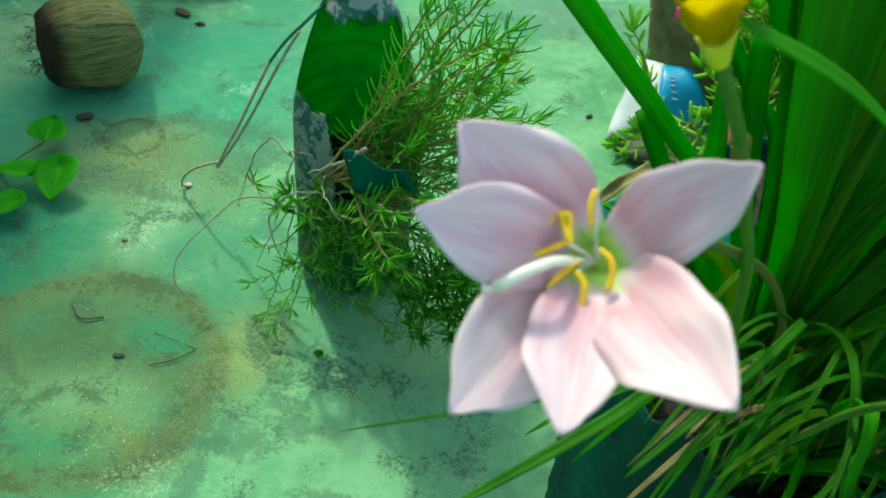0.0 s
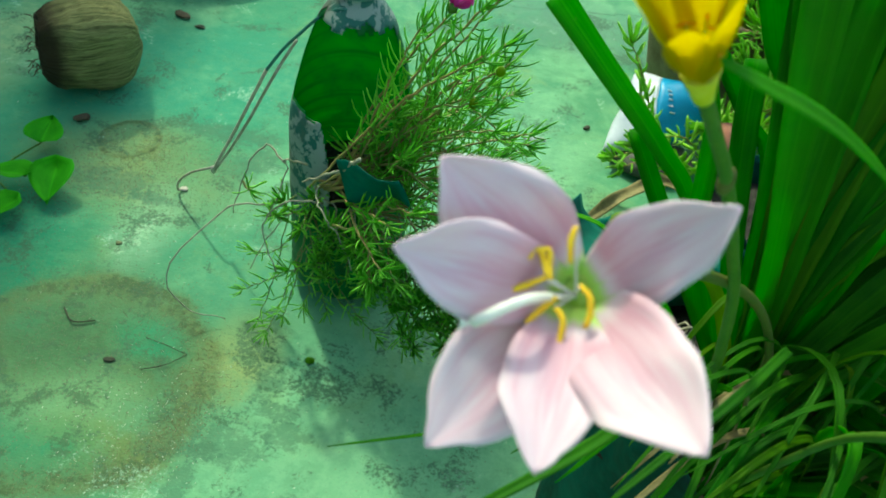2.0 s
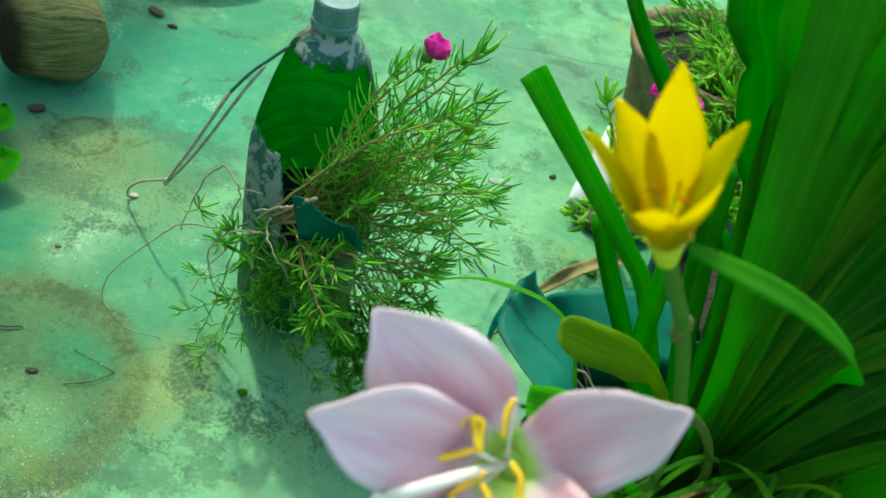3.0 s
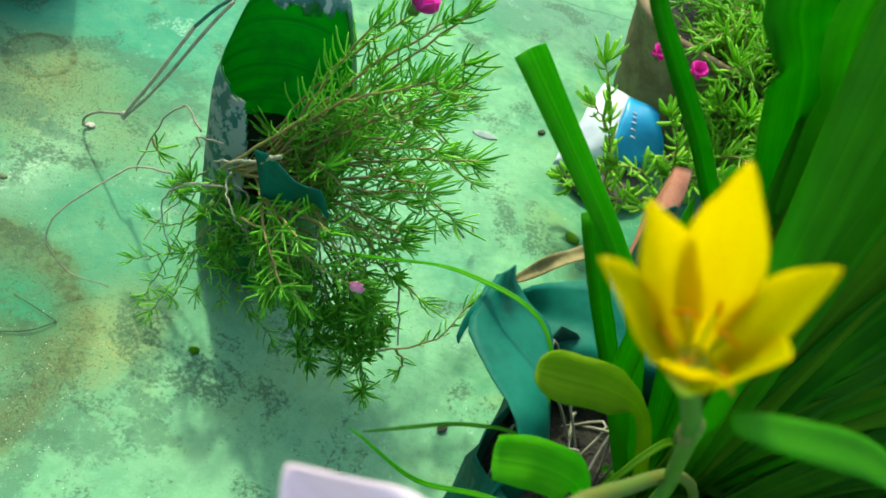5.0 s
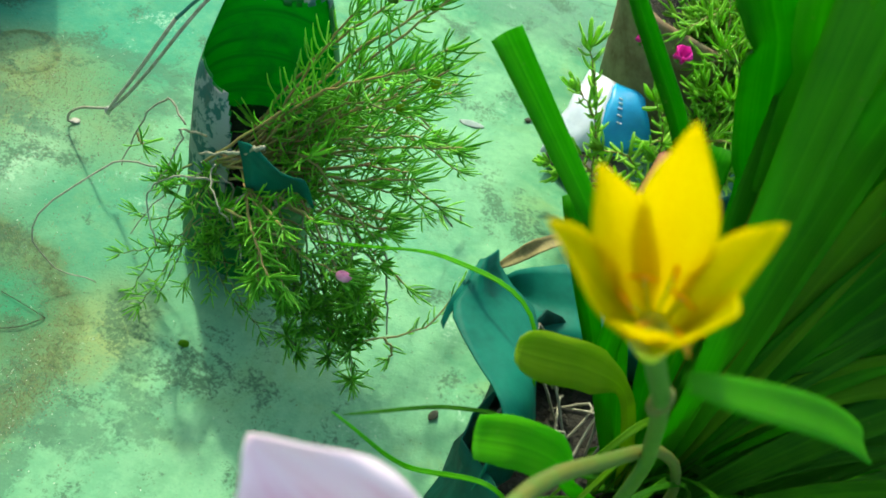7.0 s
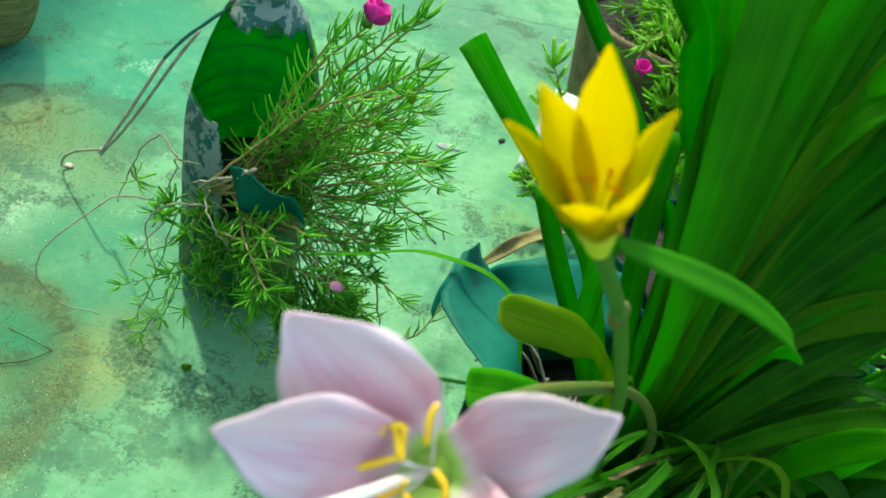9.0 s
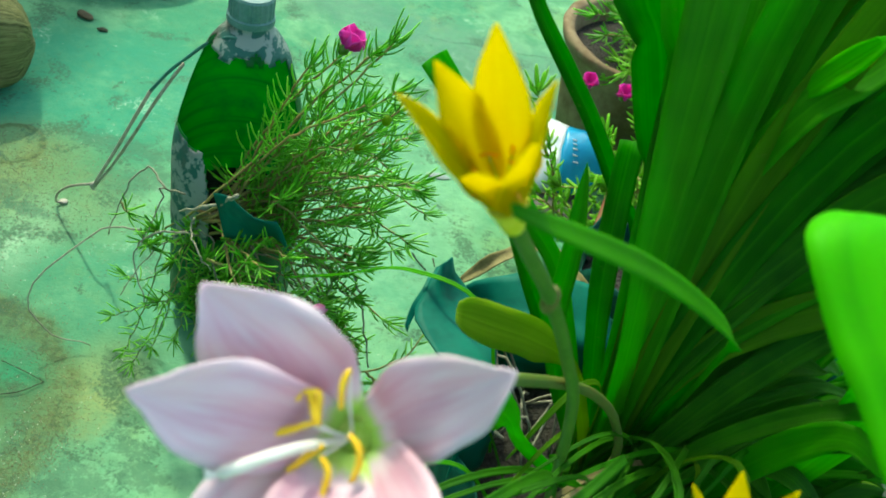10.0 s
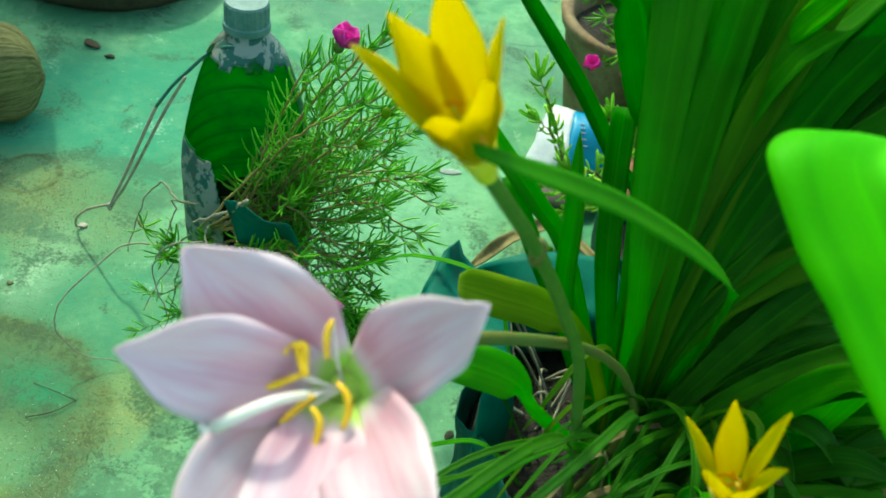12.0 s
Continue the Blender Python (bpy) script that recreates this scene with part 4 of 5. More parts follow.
part("neck_film", lathe(film, 144, (BX, BY, 0), lambda a, z: z > 0.301 + 0.004 * math.sin(a * 4) + 0.002 * math.sin(a * 11) or (off_front(a) < -1.75 or off_front(a) > 1.1)), LABEL, bottle, thick=0.0003)
bm = lathe([(0.0172, 0.3205), (0.0186, 0.3215), (0.0186, 0.3265), (0.0171, 0.3275), (0.0171, 0.3425), (0.0162, 0.3445), (0.0004, 0.3450)], 72, (BX, BY, 0))
for v in bm.verts:
    if 0.327 < v.co.z < 0.343:
        a = math.atan2(v.co.y - BY, v.co.x - BX)
        k = 1 + 0.028 * (math.sin(a * 36) > 0)
        v.co.x, v.co.y = BX + (v.co.x - BX) * k, BY + (v.co.y - BY) * k
CAPMAT = plain("cap_plastic", (0.055, 0.17, 0.14), (0.13, 0.25, 0.22), 60, 0.5)
part("cap", bm, CAPMAT, bottle, "faded ribbed screw cap", smooth=False)
part("soil", rough_up(lathe([(0.001, 0.142), (0.02, 0.144), (0.04, 0.138), (0.0525, 0.132), (0.0525, 0.03), (0.045, 0.012), (0.001, 0.011)], 40, (BX, BY, 0)), 0.005, 90), SOIL, bottle, "dry dark soil")
flapm = sheet(bmesh.new(), [[Vector((-0.004 + 0.012 * q + 0.056 * p, 0.700 - 0.022 * p + 0.012 * math.sin(p * 3) * q, 0.222 + 0.006 * p - 0.050 * q * (1 - 0.55 * p) + 0.004 * math.sin(p * 7 + q * 3))) for p in (0, 0.17, 0.33, 0.5, 0.67, 0.83, 1)] for q in (0, 0.2, 0.4, 0.6, 0.8, 1)])
part("cut_flap", flapm, TEAL, bottle, "folded-out flap of cut teal plastic", thick=0.0008)

# wire tied round the neck
wire = thing("wire_hanger", (-0.165, 0.825, 0.0), "old twisted wire hanger tied to the bottle neck", "wire")
part("upper_strand", tube(bmesh.new(), curve([(-0.008, 0.779, 0.312), (-0.024, 0.776, 0.312), (-0.044, 0.787, 0.295), (-0.060, 0.787, 0.277), (-0.075, 0.787, 0.259), (-0.089, 0.783, 0.238)], 24), 0.0015, 7), WIREGREEN, wire, "green coated wire")
part("lower_strand", tube(bmesh.new(), curve([(-0.089, 0.783, 0.238), (-0.111, 0.792, 0.190), (-0.133, 0.806, 0.143), (-0.154, 0.818, 0.100), (-0.164, 0.824, 0.078)], 18), 0.0016, 7), WIRE, wire)
part("second_strand", tube(bmesh.new(), curve([(-0.062, 0.784, 0.272), (-0.074, 0.784, 0.250), (-0.086, 0.780, 0.226), (-0.110, 0.788, 0.176), (-0.138, 0.806, 0.122), (-0.164, 0.825, 0.076)], 24), 0.0014, 7), WIRE, wire)
part("knot", rough_up(ball((-0.165, 0.825, 0.077), (0.0028, 0.0028, 0.0055)), 0.0010, 300), WIRE, wire)
part("hook", tube(bmesh.new(), curve([(-0.166, 0.824, 0.080), (-0.176, 0.826, 0.074), (-0.200, 0.843, 0.050), (-0.220, 0.856, 0.024), (-0.226, 0.862, 0.006), (-0.222, 0.866, 0.003)], 26), 0.0013, 7), WIRE, wire)
part("wire_end", ball((-0.222, 0.869, 0.002), (0.0048, 0.0040, 0.0012), 2), WIRE, wire)


# ---- moss roses ----
def needles(pts, rnd, every, length, radius, start=0.3, tuft=9, flat=1.0):
    """Verts and faces of the narrow fleshy leaves along one stem."""
    verts, faces = [], []
    total = sum((b - a).length for a, b in zip(pts, pts[1:]))
    n = max(4, int(total * (1 - start) / every))
    where = [start + (1 - start) * (i + rnd.uniform(0.0, 1.0)) / n for i in range(n)] + [1.0 - 0.04 * rnd.random() for _ in range(tuft)]
    for s in where:
        x = s * (len(pts) - 1)
        i = min(int(x), len(pts) - 2)
        p = pts[i].lerp(pts[i + 1], x - i)
        t = (pts[i + 1] - pts[i]).normalized()
        o = t.orthogonal().normalized()
        q = t.cross(o)
        a = rnd.random() * 6.283
        out = o * math.cos(a) + q * math.sin(a)
        lean = rnd.uniform(0.8, 1.35) if s < 0.95 else rnd.uniform(0.3, 1.2)
        d = (out * lean + t * (1.15 - lean * 0.7)).normalized()
        size = length * rnd.uniform(0.65, 1.15)
        bend = (t * 0.55 + Vector((0, 0, 0.5)) - out * rnd.uniform(-0.1, 0.9)) * size * 0.5
        side = d.cross(t).normalized() if d.cross(t).length > 0.05 else o
        up = side.cross(d)
        b = len(verts)
        for k, (f, r) in enumerate(((0.0, 0.6), (0.3, 0.95), (0.62, 1.0), (0.9, 0.75))):
            c = p + d * size * f + bend * f * f
            for ang in (0.5, 2.6, 4.7):
                verts.append(c + side * math.cos(ang) * radius * r * flat + up * math.sin(ang) * radius * r)
        verts.append(p + d * size + bend)
        for k in (0, 3, 6):
            for j in range(3):
                e = (j + 1) % 3
                faces.append((b + k + j, b + k + e, b + k + 3 + e, b + k + 3 + j))
        for j in range(3):
            faces.append((b + 9 + j, b + 9 + (j + 1) % 3, b + 12))
    return verts, faces


def shoot(owner, pts, rnd, leaf_mat=NEEDLE, stem_mat=TWIG, thick=0.0013, every=0.0046, length=0.0200, radius=0.00088, start=0.25, tuft=9, bare=False, flat=1.0):
    """One stem and its leaves, two parts of a plant."""
    line = curve(pts, 18)
    for i in range(2, 17):
        line[i] = line[i] + Vector((rnd.uniform(-1, 1), rnd.uniform(-1, 1), rnd.uniform(-1, 1))) * 0.0012
    part("stem", tube(bmesh.new(), line, lambda s: thick * (1 - 0.45 * s), 6), DRYTWIG if bare else stem_mat, owner)
    if bare:
        return
    vs, fs = needles(line, rnd, every, length, radius, start, tuft, flat)
    o = origin(owner)
    me = bpy.data.meshes.new("foliage")
    me.from_pydata([v - o for v in vs], [], fs)
    me.shade_smooth()
    ob = new("foliage", me)
    me.materials.append(leaf_mat)
    ob.parent = owner


moss = thing("moss_rose", (0.0, 0.760, 0.168), "bushy moss rose with needle leaves spilling from a bottle", "plant")
rnd = random.Random(21)
MB = Vector((-0.002, 0.752, 0.172))
# shoots whose tips stand out, each with the height of its bow
for tip, bow in (
    ((0.066, 0.748, 0.338), 0.02), ((0.107, 0.723, 0.378), 0.0), ((0.104, 0.668, 0.360), 0.02), ((0.106, 0.795, 0.272), 0.02),
    ((0.098, 0.714, 0.290), 0.03), ((0.150, 0.945, 0.080), 0.05), ((0.140, 0.86, 0.150), 0.06), ((0.128, 0.90, 0.19), 0.03),
    ((0.150, 0.80, 0.20), 0.03), ((0.158, 0.88, 0.11), 0.05), ((0.140, 0.77, 0.15), 0.05), ((0.125, 0.83, 0.23), 0.02), ((0.150, 0.74, 0.19), 0.03), ((0.118, 0.74, 0.25), 0.02),
    ((0.152, 0.708, 0.124), 0.02), ((0.092, 0.682, 0.146), 0.02), ((0.110, 0.680, 0.20), 0.03),
):
    tip = Vector(tip)
    foot = MB + Vector((rnd.uniform(-0.02, 0.02), rnd.uniform(-0.02, 0.01), 0))
    mid = foot.lerp(tip, 0.5) + Vector((0, 0, bow)) + Vector((rnd.uniform(-1, 1), rnd.uniform(-1, 1), 0)) * 0.008
    shoot(moss, [foot, mid, tip], rnd, start=0.42 if tip.y < 0.71 and tip.z < 0.2 else 0.25)
for i in range(36):
    u, w = rnd.uniform(-1, 1), rnd.uniform(0, 6.283)
    d = Vector((math.sqrt(1 - u * u) * math.cos(w), math.sqrt(1 - u * u) * math.sin(w), u)) * rnd.uniform(0.6, 1.0)
    tip = Vector((0.060 + d.x * 0.085, 0.700 + d.y * 0.080, 0.165 + d.z * 0.105))
    if tip.z < 0.13 and tip.y < 0.71 or tip.y < 0.72 and tip.x < 0.035 and tip.z > 0.12 or tip.z > 0.24 and tip.x < 0.03 or (tip.x - BX) ** 2 + (tip.y - BY) ** 2 < 0.06**2:
        continue
    foot = MB + Vector((rnd.uniform(-0.02, 0.03), rnd.uniform(-0.03, 0.01), rnd.uniform(-0.03, 0)))
    mid = foot.lerp(tip, 0.5) + Vector((rnd.uniform(-0.014, 0.014), rnd.uniform(-0.014, 0.014), rnd.uniform(-0.02, 0.02)))
    shoot(moss, [foot, mid, tip], rnd, start=0.45 if tip.x < 0.06 else rnd.uniform(0.25, 0.45))
# leafy ends that turn up and out over the front, so that each shows as a star
OUT = Vector((0.10, -0.68, 0.72)).normalized()
for x, y, z in (
    (-0.033, 0.696, 0.140), (-0.052, 0.703, 0.165), (-0.054, 0.698, 0.150), (-0.007, 0.698, 0.150), (-0.025, 0.721, 0.160), (0.027, 0.678, 0.160),
    (0.058, 0.664, 0.140), (0.042, 0.671, 0.150), (0.077, 0.662, 0.115), (0.090, 0.668, 0.130), (0.082, 0.663, 0.090), (0.107, 0.667, 0.100),
    (0.121, 0.666, 0.080), (0.130, 0.647, 0.070), (0.081, 0.660, 0.060), (0.125, 0.676, 0.100), (0.059, 0.668, 0.100), (0.030, 0.673, 0.120),
    (0.106, 0.659, 0.070), (0.113, 0.671, 0.130), (0.100, 0.680, 0.165), (0.050, 0.705, 0.190), (0.070, 0.655, 0.085), (0.120, 0.690, 0.160),
):
    tip = Vector((x, y, z))
    turn = (OUT + Vector((rnd.uniform(-0.35, 0.35), rnd.uniform(-0.25, 0.25), rnd.uniform(-0.5, 0.2)))).normalized()
    bend = tip - turn * rnd.uniform(0.030, 0.045)
    foot = bend.lerp(MB + Vector((x * 0.4, 0, -0.03)), 0.45) + Vector((0, 0, 0.010))
    shoot(moss, [foot, bend, tip], rnd, stem_mat=GREENTWIG, thick=0.0010, start=0.12, tuft=17, every=0.0030, length=0.0185)
for i in range(22):
    a, q = rnd.uniform(-0.2, 1.0), rnd.uniform(0.0, 1.0)
    tip = Vector((0.005 + 0.125 * q, 0.690 - 0.028 * math.sin(math.pi * q) + rnd.uniform(-0.008, 0.020), 0.105 - 0.03 * q + 0.055 * a))
    turn = (OUT + Vector((rnd.uniform(-0.5, 0.5), rnd.uniform(-0.3, 0.3), rnd.uniform(-0.6, 0.2)))).normalized()
    bend = tip - turn * rnd.uniform(0.025, 0.045)
    shoot(moss, [bend.lerp(MB + Vector((0.02, 0, -0.03)), 0.4), bend, tip], rnd, stem_mat=GREENTWIG, thick=0.0010, start=0.1, tuft=15, every=0.0030, length=0.0185)
for i in range(11):
    tip = Vector((rnd.uniform(-0.060, 0.030), rnd.uniform(0.690, 0.712), rnd.uniform(0.070, 0.145)))
    turn = (OUT + Vector((rnd.uniform(-0.6, 0.3), rnd.uniform(-0.3, 0.3), rnd.uniform(-0.7, 0.1)))).normalized()
    bend = tip - turn * rnd.uniform(0.020, 0.032)
    shoot(moss, [bend.lerp(MB + Vector((0.0, -0.01, -0.03)), 0.4), bend, tip], rnd, stem_mat=GREENTWIG, thick=0.0009, start=0.1, tuft=13, every=0.0032, length=0.0175, radius=0.0008)
# a stem that runs forward along the front to the bud, and one that rests low and turns up
shoot(moss, [(-0.003, 0.690, 0.160), (0.035, 0.678, 0.168), (0.071, 0.662, 0.174), (0.096, 0.655, 0.178)], rnd, start=0.05, every=0.0030, thick=0.0012)
shoot(moss, [(0.097, 0.678, 0.080), (0.118, 0.682, 0.070), (0.143, 0.697, 0.070), (0.171, 0.714, 0.080), (0.189, 0.750, 0.100)], rnd, start=0.62, every=0.0036, tuft=10, length=0.015)
shoot(moss, [(0.143, 0.697, 0.070), (0.153, 0.693, 0.062), (0.152, 0.692, 0.048)], rnd, start=0.3, every=0.004, tuft=5, length=0.013)
shoot(moss, [(0.103, 0.720, 0.180), (0.122, 0.716, 0.140), (0.144, 0.700, 0.072)], rnd, bare=True, thick=0.0014)
# long stems that rise across the opening
for x, y, z in ((0.062, 0.735, 0.314), (0.114, 0.739, 0.330), (0.119, 0.740, 0.314), (0.147, 0.743, 0.253), (0.120, 0.717, 0.238), (0.120, 0.709, 0.187), (0.052, 0.728, 0.340), (0.097, 0.725, 0.365), (0.109, 0.729, 0.300), (0.095, 0.712, 0.265), (0.096, 0.702, 0.224), (0.039, 0.725, 0.258)):
    tip = Vector((x, y, z))
    foot = Vector((rnd.uniform(-0.035, -0.005), rnd.uniform(0.722, 0.738), 0.165))
    shoot(moss, [foot, foot.lerp(tip, 0.35) + Vector((0.004, -0.004, 0.006)), foot.lerp(tip, 0.7) + Vector((0, 0, 0.005)), tip], rnd, start=0.22, every=0.0044, tuft=7)
for i in range(14):
    tip = Vector((rnd.uniform(0.05, 0.125), rnd.uniform(0.66, 0.82), rnd.uniform(0.18, 0.31)))
    foot = MB + Vector((rnd.uniform(-0.01, 0.03), rnd.uniform(-0.02, 0.01), 0))
    shoot(moss, [foot, foot.lerp(tip, 0.5) + Vector((0.006, 0, -0.012)), tip], rnd, start=0.3, every=0.0045)
for i in range(8):
    tip = Vector((rnd.uniform(-0.015, 0.045), rnd.uniform(0.735, 0.775), rnd.uniform(0.185, 0.235)))
    foot = Vector((tip.x + rnd.uniform(-0.02, 0.02), 0.765, 0.143))
    shoot(moss, [foot, foot.lerp(tip, 0.5) + Vector((0.004, -0.004, 0)), tip], rnd, start=0.3)
# thin trailing stems that reach the floor by the bottle's foot
for x, y, z in ((-0.062, 0.674, 0.020), (-0.048, 0.686, 0.035), (-0.030, 0.693, 0.045), (-0.010, 0.706, 0.030), (-0.098, 0.714, 0.030), (-0.096, 0.739, 0.060), (0.020, 0.690, 0.050), (-0.075, 0.690, 0.015), (0.045, 0.680, 0.040)):
    tip = Vector((x, y, z))
    foot = Vector((-0.045 + rnd.uniform(-0.01, 0.03), 0.735, 0.125))
    shoot(moss, [foot, foot.lerp(tip, 0.5) + Vector((0, -0.008, -0.015)), tip], rnd, stem_mat=GREENTWIG, thick=0.0007, start=0.35, every=0.0050, tuft=7, length=0.016, radius=0.0007)
# bare dry stems hanging over the cut edge
for i in range(16):
    a = Vector((rnd.uniform(-0.045, 0.06), rnd.uniform(0.700, 0.745), rnd.uniform(0.14, 0.20)))
    b = a + Vector((rnd.uniform(-0.03, 0.03), rnd.uniform(-0.025, 0.0), rnd.uniform(-0.02, 0.02)))
    c = b + Vector((rnd.uniform(-0.03, 0.03), rnd.uniform(-0.02, 0.01), rnd.uniform(-0.05, 0.0)))
    d = c + Vector((rnd.uniform(-0.02, 0.02), rnd.uniform(-0.02, 0.01), rnd.uniform(-0.04, -0.01)))
    shoot(moss, [a, b, c, d], rnd, bare=True, thick=rnd.uniform(0.0007, 0.0012))
shoot(moss, [(0.018, 0.690, 0.235), (-0.005, 0.705, 0.205), (-0.039, 0.723, 0.172)], rnd, bare=True, thick=0.0018)
shoot(moss, [(-0.080, 0.742, 0.120), (-0.118, 0.735, 0.110), (-0.160, 0.690, 0.062), (-0.140, 0.684, 0.020), (-0.108, 0.692, 0.008)], rnd, bare=True, thick=0.0009)
shoot(moss, [(-0.070, 0.770, 0.150), (-0.096, 0.790, 0.150), (-0.118, 0.785, 0.110), (-0.124, 0.770, 0.075)], rnd, bare=True, thick=0.0010)
shoot(moss, [(-0.118, 0.785, 0.105), (-0.112, 0.780, 0.100), (-0.107, 0.775, 0.104)], rnd, tuft=8, every=0.004)


def small_bloom(owner, at, r, face):
    """A small half-open flower of five round petals."""
    at, face = Vector(at), Vector(face).normalized()
    o = face.orthogonal().normalized()
    q = face.cross(o)
    base = part("flower", ball(at - face * r * 0.35, r * 0.32, 1), SCAPE, owner)
    for i in range(5):
        a = i * 1.2566 + 0.3
        d = o * math.cos(a) + q * math.sin(a)
        part("petal", petal(at - face * r * 0.3, at + d * r * 0.50 + face * r * 0.75, face, r * 1.25, -0.15, 0.2, 8, 5, ruffle=0.06, peak=0.62, seed=i), MAGENTA, base, thick=0.0004)


small_bloom(moss, (0.072, 0.748, 0.352), 0.0165, (0.45, 0.15, 0.85))
part("bud", ball((0.0995, 0.6530, 0.1790), (0.0062, 0.0042, 0.0042), 2), plain("pink_bud", (0.72, 0.05, 0.27), (0.82, 0.34, 0.48), 120, 0.5, thin=0.2), moss, "closed pink flower bud")
for p in ((0.098, 0.712, 0.291), (0.108, 0.792, 0.270), (0.115, 0.70, 0.33)):
    part("bud", ball(p, (0.0036, 0.0036, 0.0045), 2), LIMP, moss, "green seed pod")

# ---- far planters ----
packet = thing("packet_planter", (0.315, 1.10, 0), "white and blue plastic packet reused as a planter", "planter")


PACKET = [Vector(p) for p in ((0.239, 1.060, 0.022), (0.268, 1.172, 0.080), (0.335, 1.140, 0.090), (0.366, 1.105, 0.045))]


def on_packet(u, q, side):
    """A point of the puffed packet: u along it, q across it, side 1 above and -0.6 below."""
    a, b, c, d = PACKET
    up = (b - a).cross(c - a).normalized()
    up = up if up.z > 0 else -up
    p = a.lerp(d, u).lerp(b.lerp(c, u), q)
    fat = max(0, math.sin(math.pi * min(0.98, 0.06 + 0.92 * u)) * math.sin(math.pi * q)) ** 0.6 * 0.016
    p = p + up * fat * side + Vector(noise.noise_vector(p * 38)) * 0.005
    p.z = max(p.z, 0.001)
    return p


def pouch(u0, u1, material, name, label):
    """A stretch of the packet's closed pillow."""
    rows = [[on_packet(u0 + (u1 - u0) * i / 9, abs(1 - j / 12), 1 if j < 12 else -0.6) for j in range(25)] for i in range(10)]
    part(name, sheet(bmesh.new(), rows), material, packet, label, thick=0.0008)


# the packet's earth-filled underside, with its shade painted in as dark film
SHADEDFILM = plain("shaded_film", (0.035, 0.045, 0.030), (0.095, 0.10, 0.07), 40, 0.75)
part("muddy_base", rough_up(ball((0.302, 1.082, 0.012), (0.052, 0.040, 0.016), 3), 0.004, 45), SHADEDFILM, packet, "lower side full of earth, shade put into its dark colour")
pouch(0.0, 0.47, WHITEFILM, "white_side", "glossy white film")
pouch(0.47, 1.0, BLUEFILM, "blue_side", "blue printed film")
for i in range(5):
    u = 0.60 + 0.012 * i
    line = [on_packet(u + 0.03 * k, 0.74 - 0.09 * i, 1) + Vector((0, -0.0006, 0.0012)) for k in range(3)]
    part("print_bar", tube(bmesh.new(), curve(line, 6), 0.0009, 5), WHITEFILM, packet)
pot = thing("clay_pot", (0.380, 1.275, 0), "dusty brown clay pot with a chipped rim", "planter")
part("wall", rough_up(lathe([(0.078, 0.0), (0.084, 0.004), (0.095, 0.06), (0.108, 0.125), (0.114, 0.150), (0.121, 0.155), (0.123, 0.166), (0.118, 0.170), (0.108, 0.166), (0.100, 0.130)], 56, (0.380, 1.275, 0)), 0.004, 25), CLAY, pot)
part("soil", rough_up(lathe([(0.001, 0.145), (0.05, 0.147), (0.104, 0.140)], 32, (0.380, 1.275, 0)), 0.006, 60), SOIL, pot, "dark soil")
tub = thing("clay_dish", (-0.435, 1.450, 0), "low dark earthen dish standing on the floor", "planter")
part("wall", rough_up(lathe([(0.120, 0.0), (0.140, 0.003), (0.150, 0.015), (0.160, 0.040), (0.166, 0.052), (0.160, 0.056), (0.150, 0.045)], 56, (-0.435, 1.450, 0)), 0.003, 20), DARKTUB, tub)
part("soil", rough_up(lathe([(0.001, 0.045), (0.09, 0.046), (0.153, 0.042)], 32, (-0.435, 1.450, 0)), 0.006, 50), SOIL, tub, "dark soil")
small_bag = grow_bag(Vector((0.378, 0.805, 0)), 0.072, 0.185, "small teal plastic grow bag of soil behind the lilies")
edge_line = curve([(0.3432, 0.9619, 0.1600), (0.3400, 0.9296, 0.1495), (0.3329, 0.8926, 0.1333), (0.3280, 0.8587, 0.1083)], 14)
bm = bmesh.new()
rows = [[p + Vector((0.010 * u, 0.004 * u, -v)) for u, v in ((-0.9, 0.075), (-1.0, 0.004), (-0.75, 0.0), (0.75, 0.0), (1.0, 0.004), (0.9, 0.075))] for p in edge_line]
sheet(bm, rows)
bm.verts.ensure_lookup_table()
for row in (bm.verts[:6], bm.verts[-6:]):
    bm.faces.new(row)
single("pot_shard", rough_up(bm, 0.0025, 60), REDCLAY, "curved reddish clay pot shard stuck upright in the soil", "shard")


def trailing(name, at, label, seed, count, spread, tall, length, leaf_mat, radius, blooms=(), push=(0, 0, 0)):
    """A low, dense trailing plant with fleshy leaves."""
    plant = thing(name, at, label, "plant", "trailing plants")
    rr = random.Random(seed)
    at = Vector(at)
    for i in range(count):
        a = rr.uniform(0, 6.283)
        r = math.sqrt(rr.random())
        tip = at + Vector(push) * rr.random() + Vector((math.cos(a) * spread[0] * r, math.sin(a) * spread[1] * r, tall * rr.uniform(0.25, 1.0)))
        tip.z = max(tip.z, 0.012)
        foot = at + Vector((rr.uniform(-0.3, 0.3) * spread[0], rr.uniform(-0.3, 0.3) * spread[1], 0))
        mid = foot.lerp(tip, 0.55) + Vector((0, 0, rr.uniform(0.01, 0.04)))
        shoot(plant, [foot, mid, tip], rr, leaf_mat, every=0.0050, length=length * 1.5, radius=radius * 0.95, start=0.15, tuft=9, flat=1.5)
    for p in blooms:
        small_bloom(plant, p, 0.0165, (0.0, -0.4, 0.9))
    return plant


trailing("moss_rose", (0.385, 1.085, 0.050), "fleshy-leaved moss rose growing beside a packet", 31, 14, (0.06, 0.06), 0.075, 0.019, FLESHY, 0.0015, [(0.3367, 1.0984, 0.1802)], (0.06, -0.07, 0.0))
